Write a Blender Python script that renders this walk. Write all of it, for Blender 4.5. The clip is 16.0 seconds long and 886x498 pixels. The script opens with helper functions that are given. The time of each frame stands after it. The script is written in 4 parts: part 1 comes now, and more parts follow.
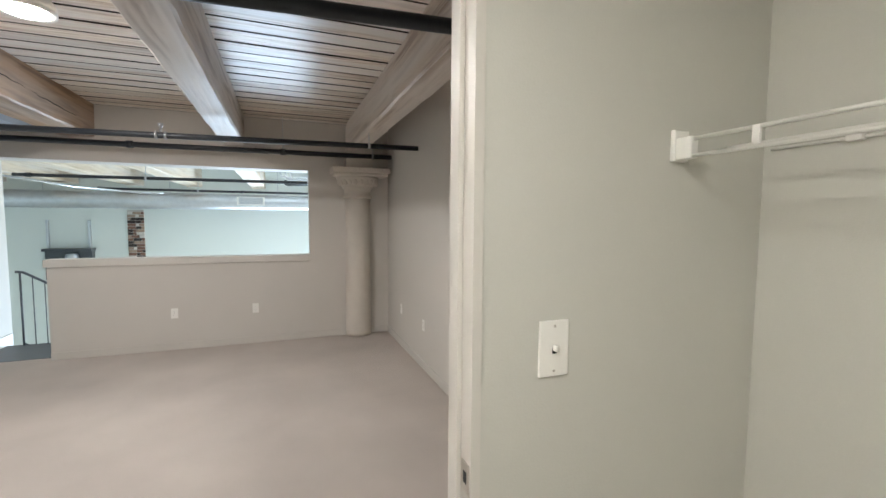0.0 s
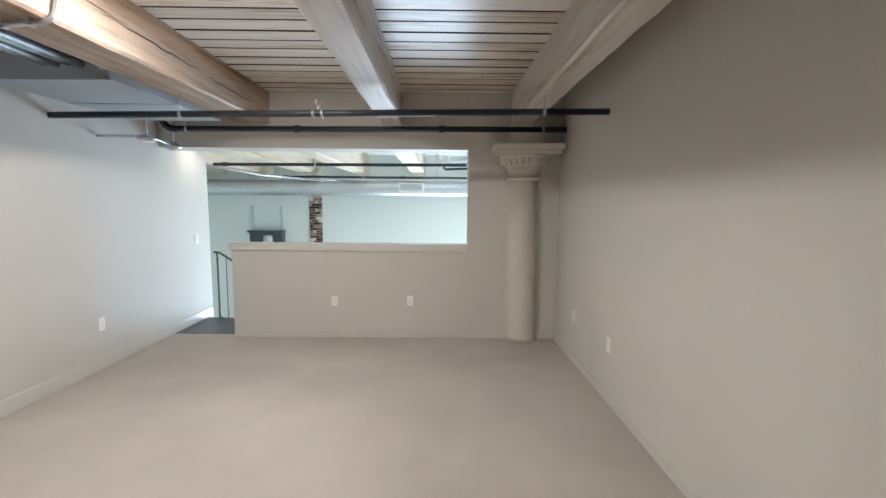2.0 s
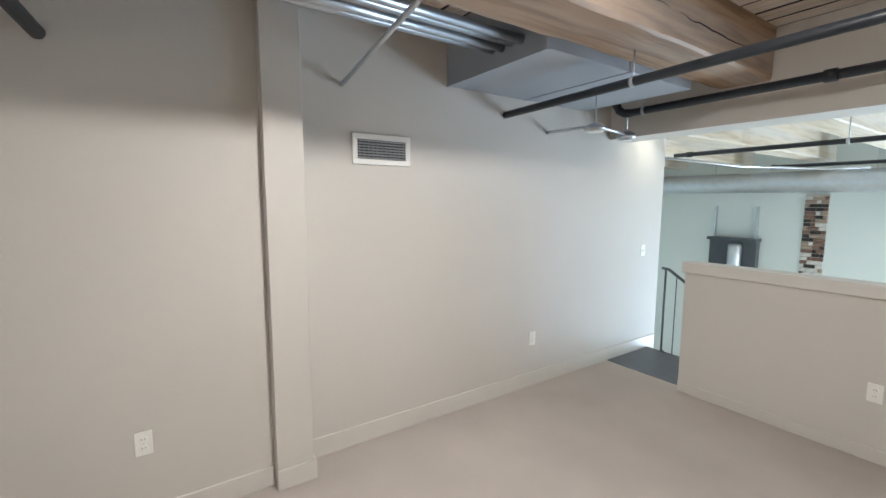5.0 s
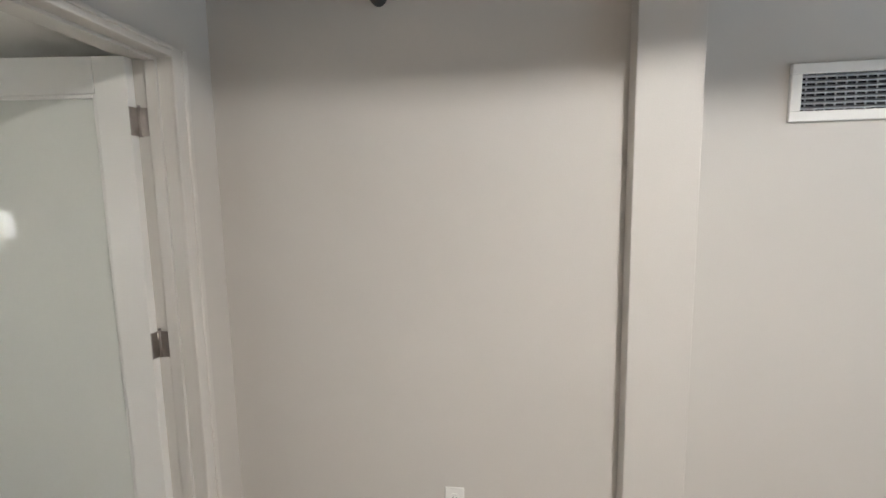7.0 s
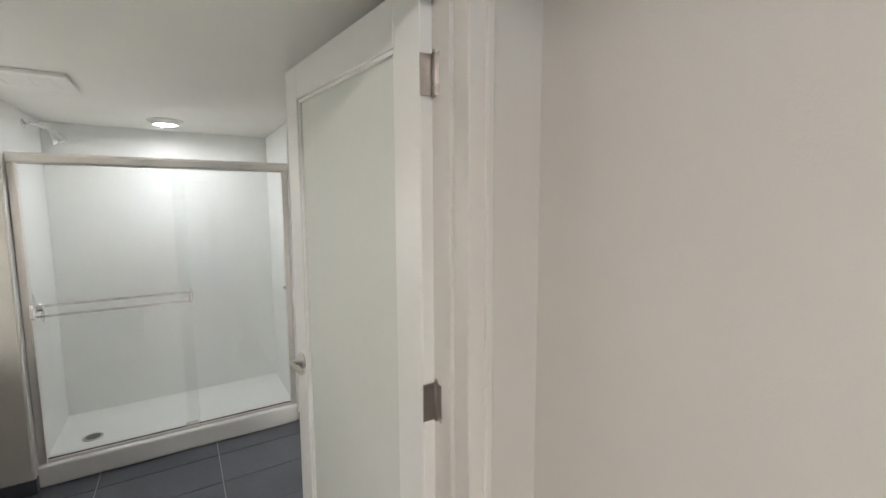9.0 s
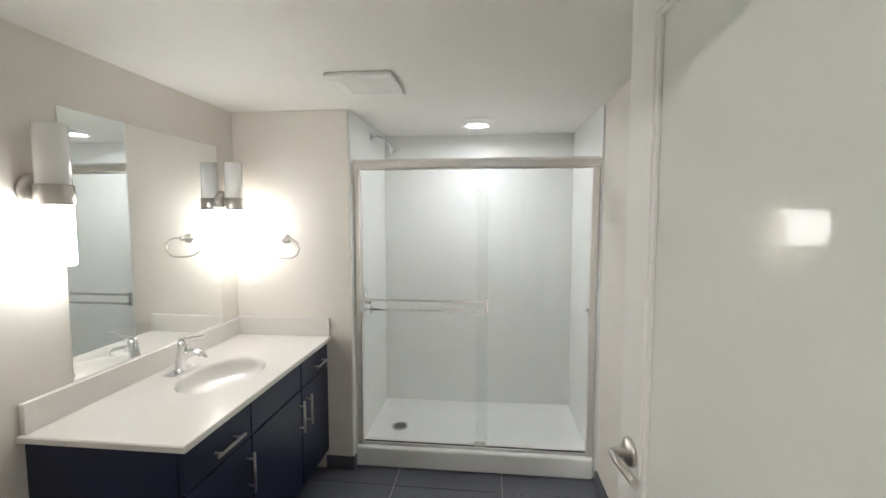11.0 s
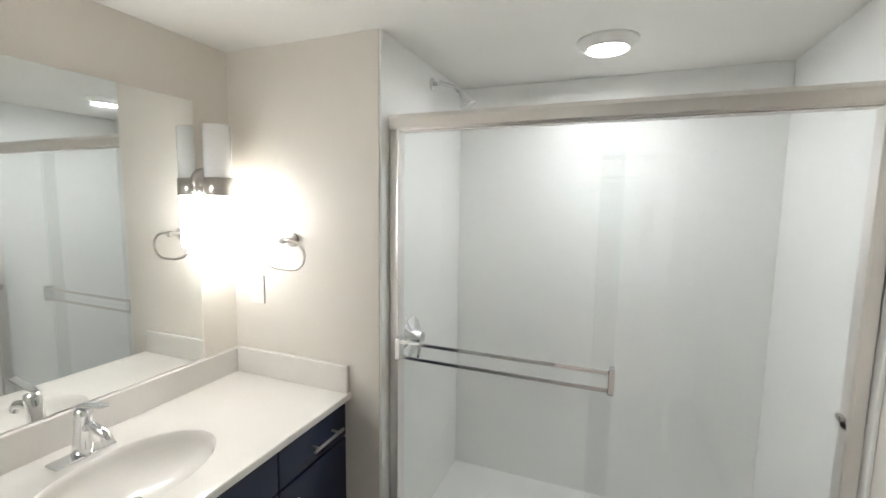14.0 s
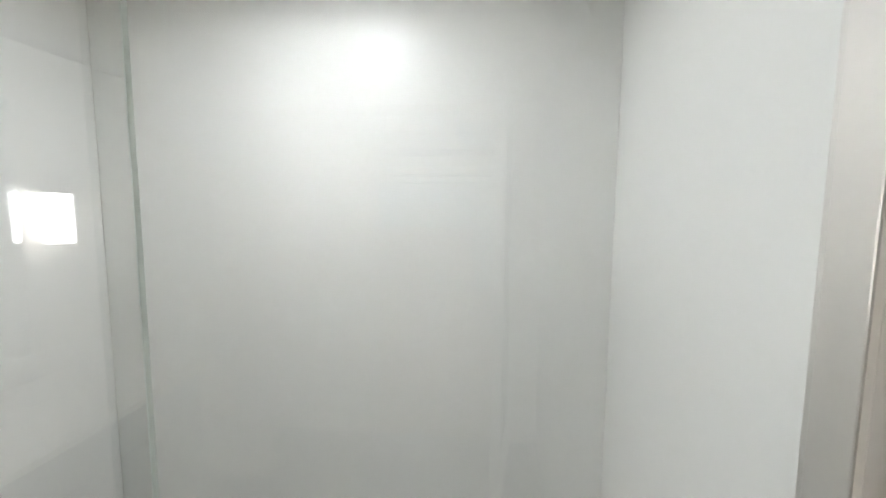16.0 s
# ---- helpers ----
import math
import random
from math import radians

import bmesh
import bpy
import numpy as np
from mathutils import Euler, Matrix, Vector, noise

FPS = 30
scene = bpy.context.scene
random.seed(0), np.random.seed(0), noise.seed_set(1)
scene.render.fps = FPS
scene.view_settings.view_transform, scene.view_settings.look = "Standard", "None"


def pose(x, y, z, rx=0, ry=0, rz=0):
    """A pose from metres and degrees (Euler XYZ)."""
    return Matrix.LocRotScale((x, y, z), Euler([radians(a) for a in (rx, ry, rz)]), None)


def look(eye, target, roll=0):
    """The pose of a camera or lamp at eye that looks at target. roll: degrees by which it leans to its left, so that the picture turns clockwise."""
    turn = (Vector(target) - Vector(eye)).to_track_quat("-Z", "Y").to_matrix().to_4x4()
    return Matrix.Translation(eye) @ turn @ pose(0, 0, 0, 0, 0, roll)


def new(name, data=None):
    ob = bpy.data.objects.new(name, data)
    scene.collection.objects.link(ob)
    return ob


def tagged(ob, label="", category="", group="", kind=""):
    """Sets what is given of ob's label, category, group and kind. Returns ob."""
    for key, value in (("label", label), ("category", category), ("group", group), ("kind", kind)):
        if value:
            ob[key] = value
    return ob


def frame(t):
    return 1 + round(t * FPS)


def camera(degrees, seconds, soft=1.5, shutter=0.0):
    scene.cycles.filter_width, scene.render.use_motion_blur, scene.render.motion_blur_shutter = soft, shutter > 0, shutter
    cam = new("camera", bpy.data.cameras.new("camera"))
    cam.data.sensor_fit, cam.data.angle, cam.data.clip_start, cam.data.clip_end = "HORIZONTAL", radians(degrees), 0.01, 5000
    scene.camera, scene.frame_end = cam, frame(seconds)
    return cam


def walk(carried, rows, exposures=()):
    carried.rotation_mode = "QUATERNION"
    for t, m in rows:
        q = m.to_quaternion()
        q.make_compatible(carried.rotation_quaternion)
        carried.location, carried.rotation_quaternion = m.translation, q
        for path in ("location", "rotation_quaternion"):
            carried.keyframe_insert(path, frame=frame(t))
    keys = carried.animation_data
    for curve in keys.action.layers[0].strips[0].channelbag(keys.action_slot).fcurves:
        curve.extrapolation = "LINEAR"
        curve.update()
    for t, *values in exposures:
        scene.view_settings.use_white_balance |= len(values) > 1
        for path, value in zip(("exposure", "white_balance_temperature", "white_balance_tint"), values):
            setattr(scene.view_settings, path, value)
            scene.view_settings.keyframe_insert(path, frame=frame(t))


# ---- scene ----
cam = camera(92.3, 16.0)
PATH = [
    (0, (0.879, 0.313, 1.565), (1.586, 2.178, 1.424), 0.4),
    (0.5, (0.883, 0.44, 1.565), (1.424, 2.358, 1.392), 0.4),
    (1, (0.938, 0.657, 1.556), (1.307, 2.614, 1.367), 0.4),
    (1.5, (0.98, 0.892, 1.557), (1.157, 2.873, 1.352), 0.5),
    (2, (0.898, 1.194, 1.557), (0.913, 3.184, 1.348), 0.5),
    (2.5, (0.845, 1.453, 1.56), (0.711, 3.437, 1.348), 0.4),
    (3, (0.801, 1.731, 1.564), (0.413, 3.682, 1.348), 0.3),
    (3.2, (0.774, 1.824, 1.56), (0.263, 3.746, 1.348), 0.3),
    (5.3, (0.129, 2.513, 1.61), (-1.631, 3.431, 1.368), 0.2),
    (5.5, (0.036, 2.527, 1.613), (-1.784, 3.319, 1.364), 0.2),
    (6, (-0.212, 2.517, 1.607), (-2.135, 3.01, 1.371), -0.1),
    (6.5, (-0.431, 2.499, 1.581), (-2.411, 2.668, 1.355), -0.4),
    (7, (-0.637, 2.515, 1.574), (-2.608, 2.263, 1.35), -0.96),
    (7.5, (-0.907, 2.593, 1.532), (-2.731, 1.784, 1.384), -0.25),
    (8, (-1.193, 2.475, 1.57), (-2.763, 1.254, 1.358), -0.62),
    (8.5, (-1.323, 2.347, 1.547), (-2.661, 0.873, 1.353), -0.5),
    (9, (-1.435, 2.191, 1.565), (-2.483, 0.5, 1.355), -0.3),
    (9.5, (-1.5, 2.005, 1.523), (-2.180, 0.135, 1.344), -0.5),
    (10, (-1.514, 1.842, 1.526), (-1.854, -0.122, 1.355), -0.3),
    (10.2, (-1.488, 1.775, 1.506), (-1.731, -0.204, 1.36), -0.4),
    (12.3, (-1.469, 1.263, 1.53), (-0.66, -0.556, 1.337), 0.6),
    (12.5, (-1.466, 1.205, 1.529), (-0.627, -0.601, 1.334), 0.6),
    (13, (-1.445, 0.989, 1.546), (-0.593, -0.808, 1.335), 0.7),
    (13.5, (-1.44, 0.758, 1.547), (-0.597, -1.042, 1.328), 0.7),
    (14, (-1.452, 0.503, 1.543), (-0.716, -1.344, 1.322), 0.8),
    (14.5, (-1.51, 0.266, 1.524), (-0.993, -1.655, 1.316), 0.6),
    (15, (-1.613, -0.016, 1.521), (-1.281, -1.977, 1.318), 0.4),
    (15.5, (-1.71, -0.288, 1.518), (-1.471, -2.264, 1.316), 0.3),
    (16, (-1.779, -0.534, 1.519), (-1.563, -2.511, 1.311), 0.4),
]
walk(cam, [(t, look(eye, target, roll)) for t, eye, target, roll in PATH], exposures=((0, 1.35), (7.2, 1.30), (8.5, 1.48), (10.0, 1.55), (12.0, 1.60), (14.2, 1.56), (15.5, 1.48), (16.0, 1.38)))

# ---- light and exposure ----
world = bpy.data.worlds.new("sky")
scene.world = world
world.use_nodes = True
wn = world.node_tree.nodes
sky = wn.new("ShaderNodeTexSky")
sky.sky_type = "NISHITA"
sky.sun_disc = False
sky.sun_elevation = radians(40)
sky.sun_rotation = radians(120)
world.node_tree.links.new(sky.outputs[0], wn["Background"].inputs[0])
wn["Background"].inputs[1].default_value = 0.1


def lamp_area(name, m, w, h, watts, color):
    d = bpy.data.lights.new(name, "AREA")
    d.shape, d.size, d.size_y, d.energy, d.color = "RECTANGLE", w, h, watts, color
    ob = new(name, d)
    ob.matrix_world = m
    return ob


DOME_GLOW = 250.0
SCONCE_GLOW = 9.6
CAN_GLOW = 52.0
CLOSET_GLOW = 31.0
HALL_FILL_GLOW = 4.0
SPOT_GLOW = 34.0
# daylight through the tall windows of the great room
lamp_area("window_daylight", look((5.35, 9.6, 0.6), (0.0, 8.6, 0.6)), 4.4, 3.2, 32, (0.76, 0.88, 1.0))
lamp_area("window_daylight", look((1.6, 12.72, -1.0), (0.3, 4.0, 2.6)), 4.6, 2.6, 245, (0.60, 0.79, 1.0))



# ---- materials ----
def material(name, color, rough=0.6, metal=0.0, vary=0.06, scale=3.0, bump=0.05, fine=120.0, stretch=(1, 1, 1), stain=0.0, spec=0.5, random_tone=0.0):
    m = bpy.data.materials.new(name)
    m.use_nodes = True
    nt = m.node_tree
    b = nt.nodes["Principled BSDF"]
    b.inputs["Metallic"].default_value = metal
    b.inputs["Specular IOR Level"].default_value = spec
    tc = nt.nodes.new("ShaderNodeTexCoord")
    mp = nt.nodes.new("ShaderNodeMapping")
    mp.inputs["Scale"].default_value = stretch
    nt.links.new(tc.outputs["Object"], mp.inputs[0])
    big = nt.nodes.new("ShaderNodeTexNoise")
    big.inputs["Scale"].default_value = scale
    big.inputs["Detail"].default_value = 5
    small = nt.nodes.new("ShaderNodeTexNoise")
    small.inputs["Scale"].default_value = fine
    small.inputs["Detail"].default_value = 3
    for n in (big, small):
        nt.links.new(mp.outputs[0], n.inputs["Vector"])
    mixn = nt.nodes.new("ShaderNodeMath")
    mixn.operation = "MULTIPLY_ADD"
    nt.links.new(small.outputs[0], mixn.inputs[0])
    mixn.inputs[1].default_value = 0.45
    nt.links.new(big.outputs[0], mixn.inputs[2])
    ramp = nt.nodes.new("ShaderNodeMapRange")
    ramp.inputs[1].default_value, ramp.inputs[2].default_value = 0.45, 1.0
    ramp.inputs[3].default_value, ramp.inputs[4].default_value = 1 - vary, 1 + vary
    nt.links.new(mixn.outputs[0], ramp.inputs[0])
    val = ramp.outputs[0]
    if random_tone:
        info = nt.nodes.new("ShaderNodeObjectInfo")
        rr = nt.nodes.new("ShaderNodeMapRange")
        rr.inputs[3].default_value, rr.inputs[4].default_value = 1 - random_tone, 1 + random_tone
        nt.links.new(info.outputs["Random"], rr.inputs[0])
        mu = nt.nodes.new("ShaderNodeMath")
        mu.operation = "MULTIPLY"
        nt.links.new(val, mu.inputs[0])
        nt.links.new(rr.outputs[0], mu.inputs[1])
        val = mu.outputs[0]
    hsv = nt.nodes.new("ShaderNodeHueSaturation")
    hsv.inputs["Color"].default_value = (*color, 1)
    nt.links.new(val, hsv.inputs["Value"])
    nt.links.new(hsv.outputs[0], b.inputs["Base Color"])
    rg = nt.nodes.new("ShaderNodeMapRange")
    rg.inputs[3].default_value, rg.inputs[4].default_value = max(0.02, rough * 0.85), min(1, rough * 1.12)
    nt.links.new(big.outputs[0], rg.inputs[0])
    nt.links.new(rg.outputs[0], b.inputs["Roughness"])
    if bump:
        bp = nt.nodes.new("ShaderNodeBump")
        bp.inputs["Strength"].default_value = bump
        bp.inputs["Distance"].default_value = 0.01
        nt.links.new(small.outputs[0], bp.inputs["Height"])
        nt.links.new(bp.outputs[0], b.inputs["Normal"])
    return m


def wood(name, light, dark, stretch, rough=0.55, rings=7.0, whitewash=0.0):
    """Sawn timber: long grain along the axis with the small stretch, dark streaks, a patchy wash."""
    m = bpy.data.materials.new(name)
    m.use_nodes = True
    nt = m.node_tree
    b = nt.nodes["Principled BSDF"]
    tc = nt.nodes.new("ShaderNodeTexCoord")
    mp = nt.nodes.new("ShaderNodeMapping")
    mp.inputs["Scale"].default_value = stretch
    nt.links.new(tc.outputs["Object"], mp.inputs[0])
    geo = nt.nodes.new("ShaderNodeNewGeometry")
    shift = nt.nodes.new("ShaderNodeMath")
    shift.operation = "MULTIPLY"
    shift.inputs[1].default_value = 40.0
    nt.links.new(geo.outputs["Random Per Island"], shift.inputs[0])
    add = nt.nodes.new("ShaderNodeVectorMath")
    add.operation = "ADD"
    nt.links.new(mp.outputs[0], add.inputs[0])
    nt.links.new(shift.outputs[0], add.inputs[1])
    g = nt.nodes.new("ShaderNodeTexNoise")
    g.inputs["Scale"].default_value = rings
    g.inputs["Detail"].default_value = 8
    g.inputs["Distortion"].default_value = 0.6
    p = nt.nodes.new("ShaderNodeTexNoise")
    p.inputs["Scale"].default_value = 1.1
    p.inputs["Detail"].default_value = 3
    nt.links.new(add.outputs[0], g.inputs["Vector"])
    nt.links.new(add.outputs[0], p.inputs["Vector"])
    cr = nt.nodes.new("ShaderNodeValToRGB")
    cr.color_ramp.elements[0].position, cr.color_ramp.elements[0].color = 0.32, (*dark, 1)
    cr.color_ramp.elements[1].position, cr.color_ramp.elements[1].color = 0.56, (*light, 1)
    nt.links.new(g.outputs[0], cr.inputs[0])
    wash = nt.nodes.new("ShaderNodeMix")
    wash.data_type = "RGBA"
    wash.inputs["B"].default_value = (0.72, 0.68, 0.64, 1)
    wr = nt.nodes.new("ShaderNodeMapRange")
    wr.inputs[1].default_value, wr.inputs[2].default_value = 0.42, 0.62
    wr.inputs[4].default_value = whitewash
    nt.links.new(p.outputs[0], wr.inputs[0])
    nt.links.new(wr.outputs[0], wash.inputs["Factor"])
    nt.links.new(cr.outputs[0], wash.inputs["A"])
    tone = nt.nodes.new("ShaderNodeHueSaturation")
    tv = nt.nodes.new("ShaderNodeMapRange")
    tv.inputs[3].default_value, tv.inputs[4].default_value = 0.82, 1.12
    nt.links.new(geo.outputs["Random Per Island"], tv.inputs[0])
    nt.links.new(tv.outputs[0], tone.inputs["Value"])
    nt.links.new(wash.outputs["Result"], tone.inputs["Color"])
    nt.links.new(tone.outputs[0], b.inputs["Base Color"])
    b.inputs["Roughness"].default_value = rough
    bp = nt.nodes.new("ShaderNodeBump")
    bp.inputs["Strength"].default_value = 0.25
    bp.inputs["Distance"].default_value = 0.01
    nt.links.new(g.outputs[0], bp.inputs["Height"])
    nt.links.new(bp.outputs[0], b.inputs["Normal"])
    return m


def glow(name, color, strength):
    m = bpy.data.materials.new(name)
    m.use_nodes = True
    b = m.node_tree.nodes["Principled BSDF"]
    b.inputs["Base Color"].default_value = (0.9, 0.9, 0.9, 1)
    b.inputs["Emission Color"].default_value = (*color, 1)
    b.inputs["Emission Strength"].default_value = strength
    return m


def clear_glass(name, tint, rough=0.0):
    """A thin pane: light passes straight through, with a mirror reflection on top."""
    m = bpy.data.materials.new(name)
    m.use_nodes = True
    nt = m.node_tree
    nt.nodes.remove(nt.nodes["Principled BSDF"])
    t = nt.nodes.new("ShaderNodeBsdfTransparent")
    t.inputs[0].default_value = (*tint, 1)
    g = nt.nodes.new("ShaderNodeBsdfGlossy")
    g.inputs["Roughness"].default_value = rough
    lw = nt.nodes.new("ShaderNodeLayerWeight")
    lw.inputs["Blend"].default_value = 0.5
    pw = nt.nodes.new("ShaderNodeMath")
    pw.operation = "POWER"
    pw.inputs[1].default_value = 5.0
    nt.links.new(lw.outputs["Facing"], pw.inputs[0])
    f = nt.nodes.new("ShaderNodeMapRange")
    f.inputs[3].default_value, f.inputs[4].default_value = 0.04, 1.0
    nt.links.new(pw.outputs[0], f.inputs[0])
    mx = nt.nodes.new("ShaderNodeMixShader")
    nt.links.new(f.outputs[0], mx.inputs[0])
    nt.links.new(t.outputs[0], mx.inputs[1])
    nt.links.new(g.outputs[0], mx.inputs[2])
    nt.links.new(mx.outputs[0], nt.nodes["Material Output"].inputs[0])
    return m


PAINT = material("greige_wall_paint", (0.60, 0.572, 0.53), 0.62, vary=0.025, scale=1.3, bump=0.06, fine=220)
PAINT_BATH = material("cream_wall_paint", (0.83, 0.785, 0.715), 0.6, vary=0.02, scale=1.3, bump=0.05, fine=220)
PAINT_CLOSET = material("sage_grey_wall_paint", (0.60, 0.595, 0.545), 0.62, vary=0.03, scale=1.5, bump=0.06, fine=220)
PAINT_PALE = material("pale_green_wall_paint", (0.715, 0.755, 0.725), 0.65, vary=0.02, scale=1.0, bump=0.03)
CEIL_PAINT = material("ceiling_paint", (0.85, 0.835, 0.79), 0.75, vary=0.02, bump=0.08, fine=180)
TRIM = material("white_trim_paint", (0.64, 0.615, 0.57), 0.38, vary=0.02, bump=0.02)
DOORWHITE = material("satin_white_door_paint", (0.80, 0.79, 0.75), 0.35, vary=0.015, bump=0.02)
CARPET = material("beige_carpet_pile", (0.63, 0.565, 0.515), 0.97, vary=0.15, scale=0.9, bump=0.9, fine=420, spec=0.1)
TILE = material("dark_slate_tile", (0.105, 0.11, 0.13), 0.42, vary=0.16, scale=5, bump=0.08, fine=60, random_tone=0.12)
GROUT = material("grey_grout", (0.42, 0.42, 0.41), 0.9, vary=0.12, scale=9)
ACRYLIC = material("white_acrylic", (0.93, 0.93, 0.905), 0.33, vary=0.01, bump=0.0, spec=0.35)
MARBLE = material("cultured_marble", (0.82, 0.79, 0.75), 0.07, vary=0.02, scale=6, bump=0.0)
NAVY = material("navy_lacquer", (0.008, 0.014, 0.046), 0.30, vary=0.10, scale=6, bump=0.03, stretch=(1, 1, 0.2))
NICKEL = material("brushed_nickel", (0.60, 0.57, 0.53), 0.30, metal=1.0, vary=0.05, scale=8, bump=0.02)
FRAME_NICKEL = material("satin_nickel_frame", (0.87, 0.84, 0.81), 0.36, metal=1.0, vary=0.02, scale=2, bump=0.0)
HINGE_STEEL = material("worn_steel_hinge", (0.40, 0.37, 0.345), 0.36, metal=1.0, vary=0.08, scale=30, bump=0.03)
CHROME = material("chrome", (0.82, 0.83, 0.84), 0.07, metal=1.0, vary=0.01, bump=0.0)
BLACKIRON = material("black_iron_pipe", (0.018, 0.022, 0.028), 0.45, vary=0.2, scale=12, bump=0.08, fine=80)
STEEL = material("galvanised_steel", (0.55, 0.57, 0.60), 0.35, metal=0.9, vary=0.08, scale=10, bump=0.04)
DUCTPAINT = material("grey_painted_duct", (0.34, 0.38, 0.43), 0.5, vary=0.06, scale=3, bump=0.04)
PLASTIC = material("white_plastic", (0.85, 0.84, 0.80), 0.35, vary=0.01, bump=0.0)
# near-black puts the shade of slots, holes, cracks and the vent into the colour
DARK = material("dark_opening_shade", (0.02, 0.02, 0.022), 0.9, vary=0.1)
PORCELAIN = material("white_porcelain", (0.84, 0.83, 0.80), 0.1, vary=0.01, bump=0.0)
MATDARK = material("charcoal_stair_tread", (0.085, 0.092, 0.108), 0.42, vary=0.2, scale=8, bump=0.1, fine=120)
RAILGREY = material("slate_grey_rail_paint", (0.07, 0.082, 0.10), 0.4, vary=0.12, scale=10, bump=0.03)
UNITGREY = material("charcoal_unit_laminate", (0.06, 0.068, 0.078), 0.35, vary=0.1, scale=6, bump=0.02)
PANE_EDGE = material("polished_pane_edge", (0.86, 0.93, 0.89), 0.2, vary=0.01, bump=0.0)
STONE = material("painted_cast_iron", (0.62, 0.575, 0.51), 0.6, vary=0.05, scale=6, bump=0.12, fine=50)
PLANKWOOD = wood("ceiling_plank_wood", (0.76, 0.67, 0.58), (0.40, 0.28, 0.20), (0.35, 6, 6), rough=0.36, whitewash=0.9)
DARKWOOD = material("dark_deck_wood", (0.035, 0.025, 0.02), 0.9, vary=0.3)
BEAMWOOD = wood("whitewashed_beam_wood", (0.62, 0.53, 0.45), (0.30, 0.215, 0.16), (5, 0.3, 5), rough=0.42, rings=4.5, whitewash=0.7)
RAWBEAM = wood("raw_beam_wood", (0.42, 0.275, 0.17), (0.22, 0.13, 0.075), (5, 0.3, 5), rings=4.5, whitewash=0.28)
PALEWOOD = wood("pale_joist_wood", (0.72, 0.60, 0.45), (0.55, 0.42, 0.28), (5, 0.3, 5), rings=4, whitewash=0.5)
MORTAR = material("pale_mortar", (0.55, 0.52, 0.48), 0.95, vary=0.1)
FROST = material("frosted_door_glass", (0.72, 0.735, 0.68), 0.02, vary=0.02, bump=0.0, spec=0.14)
TUBE = material("opal_glass", (0.92, 0.915, 0.90), 0.25, vary=0.01, bump=0.0)
GLASS = clear_glass("shower_glass", (0.992, 0.998, 0.995))
MIRROR = material("mirror_silver", (0.90, 0.92, 0.91), 0.02, metal=1.0, vary=0.0, bump=0.0)
GLOW_DOME = glow("dome_light", (1.0, 0.972, 0.955), DOME_GLOW)
GLOW_SCONCE = glow("sconce_light", (0.965, 0.975, 0.985), SCONCE_GLOW)
GLOW_CAN = glow("shower_light", (0.93, 0.96, 1.0), CAN_GLOW)
GLOW_CLOSET = glow("closet_light", (1.0, 0.985, 0.95), CLOSET_GLOW)
GLOW_HALL_FILL = glow("hall_fill_light", (1.0, 0.96, 0.9), HALL_FILL_GLOW)
GLOW_SPOT = glow("spot_light", (1.0, 0.93, 0.75), SPOT_GLOW)


# ---- mesh helpers ----
def box(bm, x0, x1, y0, y1, z0, z1, bevel=0.0, segs=2):
    made = bmesh.ops.create_cube(bm, size=1)["verts"]
    for v in made:
        v.co = Vector(((x0 + x1) / 2 + v.co.x * (x1 - x0), (y0 + y1) / 2 + v.co.y * (y1 - y0), (z0 + z1) / 2 + v.co.z * (z1 - z0)))
    if bevel:
        bmesh.ops.bevel(bm, geom=list({e for v in made for e in v.link_edges}), offset=bevel, segments=segs, profile=0.5, affect="EDGES")
    return bm


def tube(bm, pts, r, segs=14):
    """A round bar along a line of points."""
    pts = [Vector(p) for p in pts]
    rings = []
    for i, p in enumerate(pts):
        a = pts[max(i - 1, 0)]
        b = pts[min(i + 1, len(pts) - 1)]
        q = (b - a).to_track_quat("Z", "Y")
        rings.append([bm.verts.new(p + q @ Vector((r * math.cos(2 * math.pi * k / segs), r * math.sin(2 * math.pi * k / segs), 0))) for k in range(segs)])
    for u, v in zip(rings, rings[1:]):
        for k in range(segs):
            f = bm.faces.new((u[k], u[(k + 1) % segs], v[(k + 1) % segs], v[k]))
            f.smooth = True
    bm.faces.new(rings[0][::-1])
    bm.faces.new(rings[-1])
    return bm


def lathe(bm, profile, center, axis="z", segs=40, sx=1.0, sy=1.0):
    """Turns a profile of (radius, height) round an axis through center."""
    c = Vector(center)
    rings = []
    for r, h in profile:
        ring = []
        for k in range(segs):
            a = 2 * math.pi * k / segs
            u, v = r * math.cos(a) * sx, r * math.sin(a) * sy
            ring.append(bm.verts.new(c + Vector({"z": (u, v, h), "x": (h, u, v), "y": (u, h, v)}[axis])))
        rings.append(ring)
    for p, q in zip(rings, rings[1:]):
        for k in range(segs):
            f = bm.faces.new((p[k], p[(k + 1) % segs], q[(k + 1) % segs], q[k]))
            f.smooth = True
    bm.faces.new(rings[0][::-1])
    bm.faces.new(rings[-1])
    bmesh.ops.recalc_face_normals(bm, faces=bm.faces[:])
    return bm


def mesh_of(name, bm, mat):
    me = bpy.data.meshes.new(name)
    bm.to_mesh(me)
    bm.free()
    me.materials.append(mat)
    return me


def part(name, bm, mat, parent, label="", local=False):
    """One mesh object under a thing or a part. The points are in the world, or in the parent's own space if local."""
    me = mesh_of(name, bm, mat)
    ob = new(name, me)
    ob.parent = parent
    if not local:
        bpy.context.view_layer.update()
        me.transform(parent.matrix_world.inverted())
    return tagged(ob, label)


def thing(name, at, label, category, group="", kind="", turn=0.0):
    ob = new(name)
    ob.empty_display_size = 0.05
    ob.matrix_world = pose(*at, 0, 0, turn)
    return tagged(ob, label, category, group, kind)


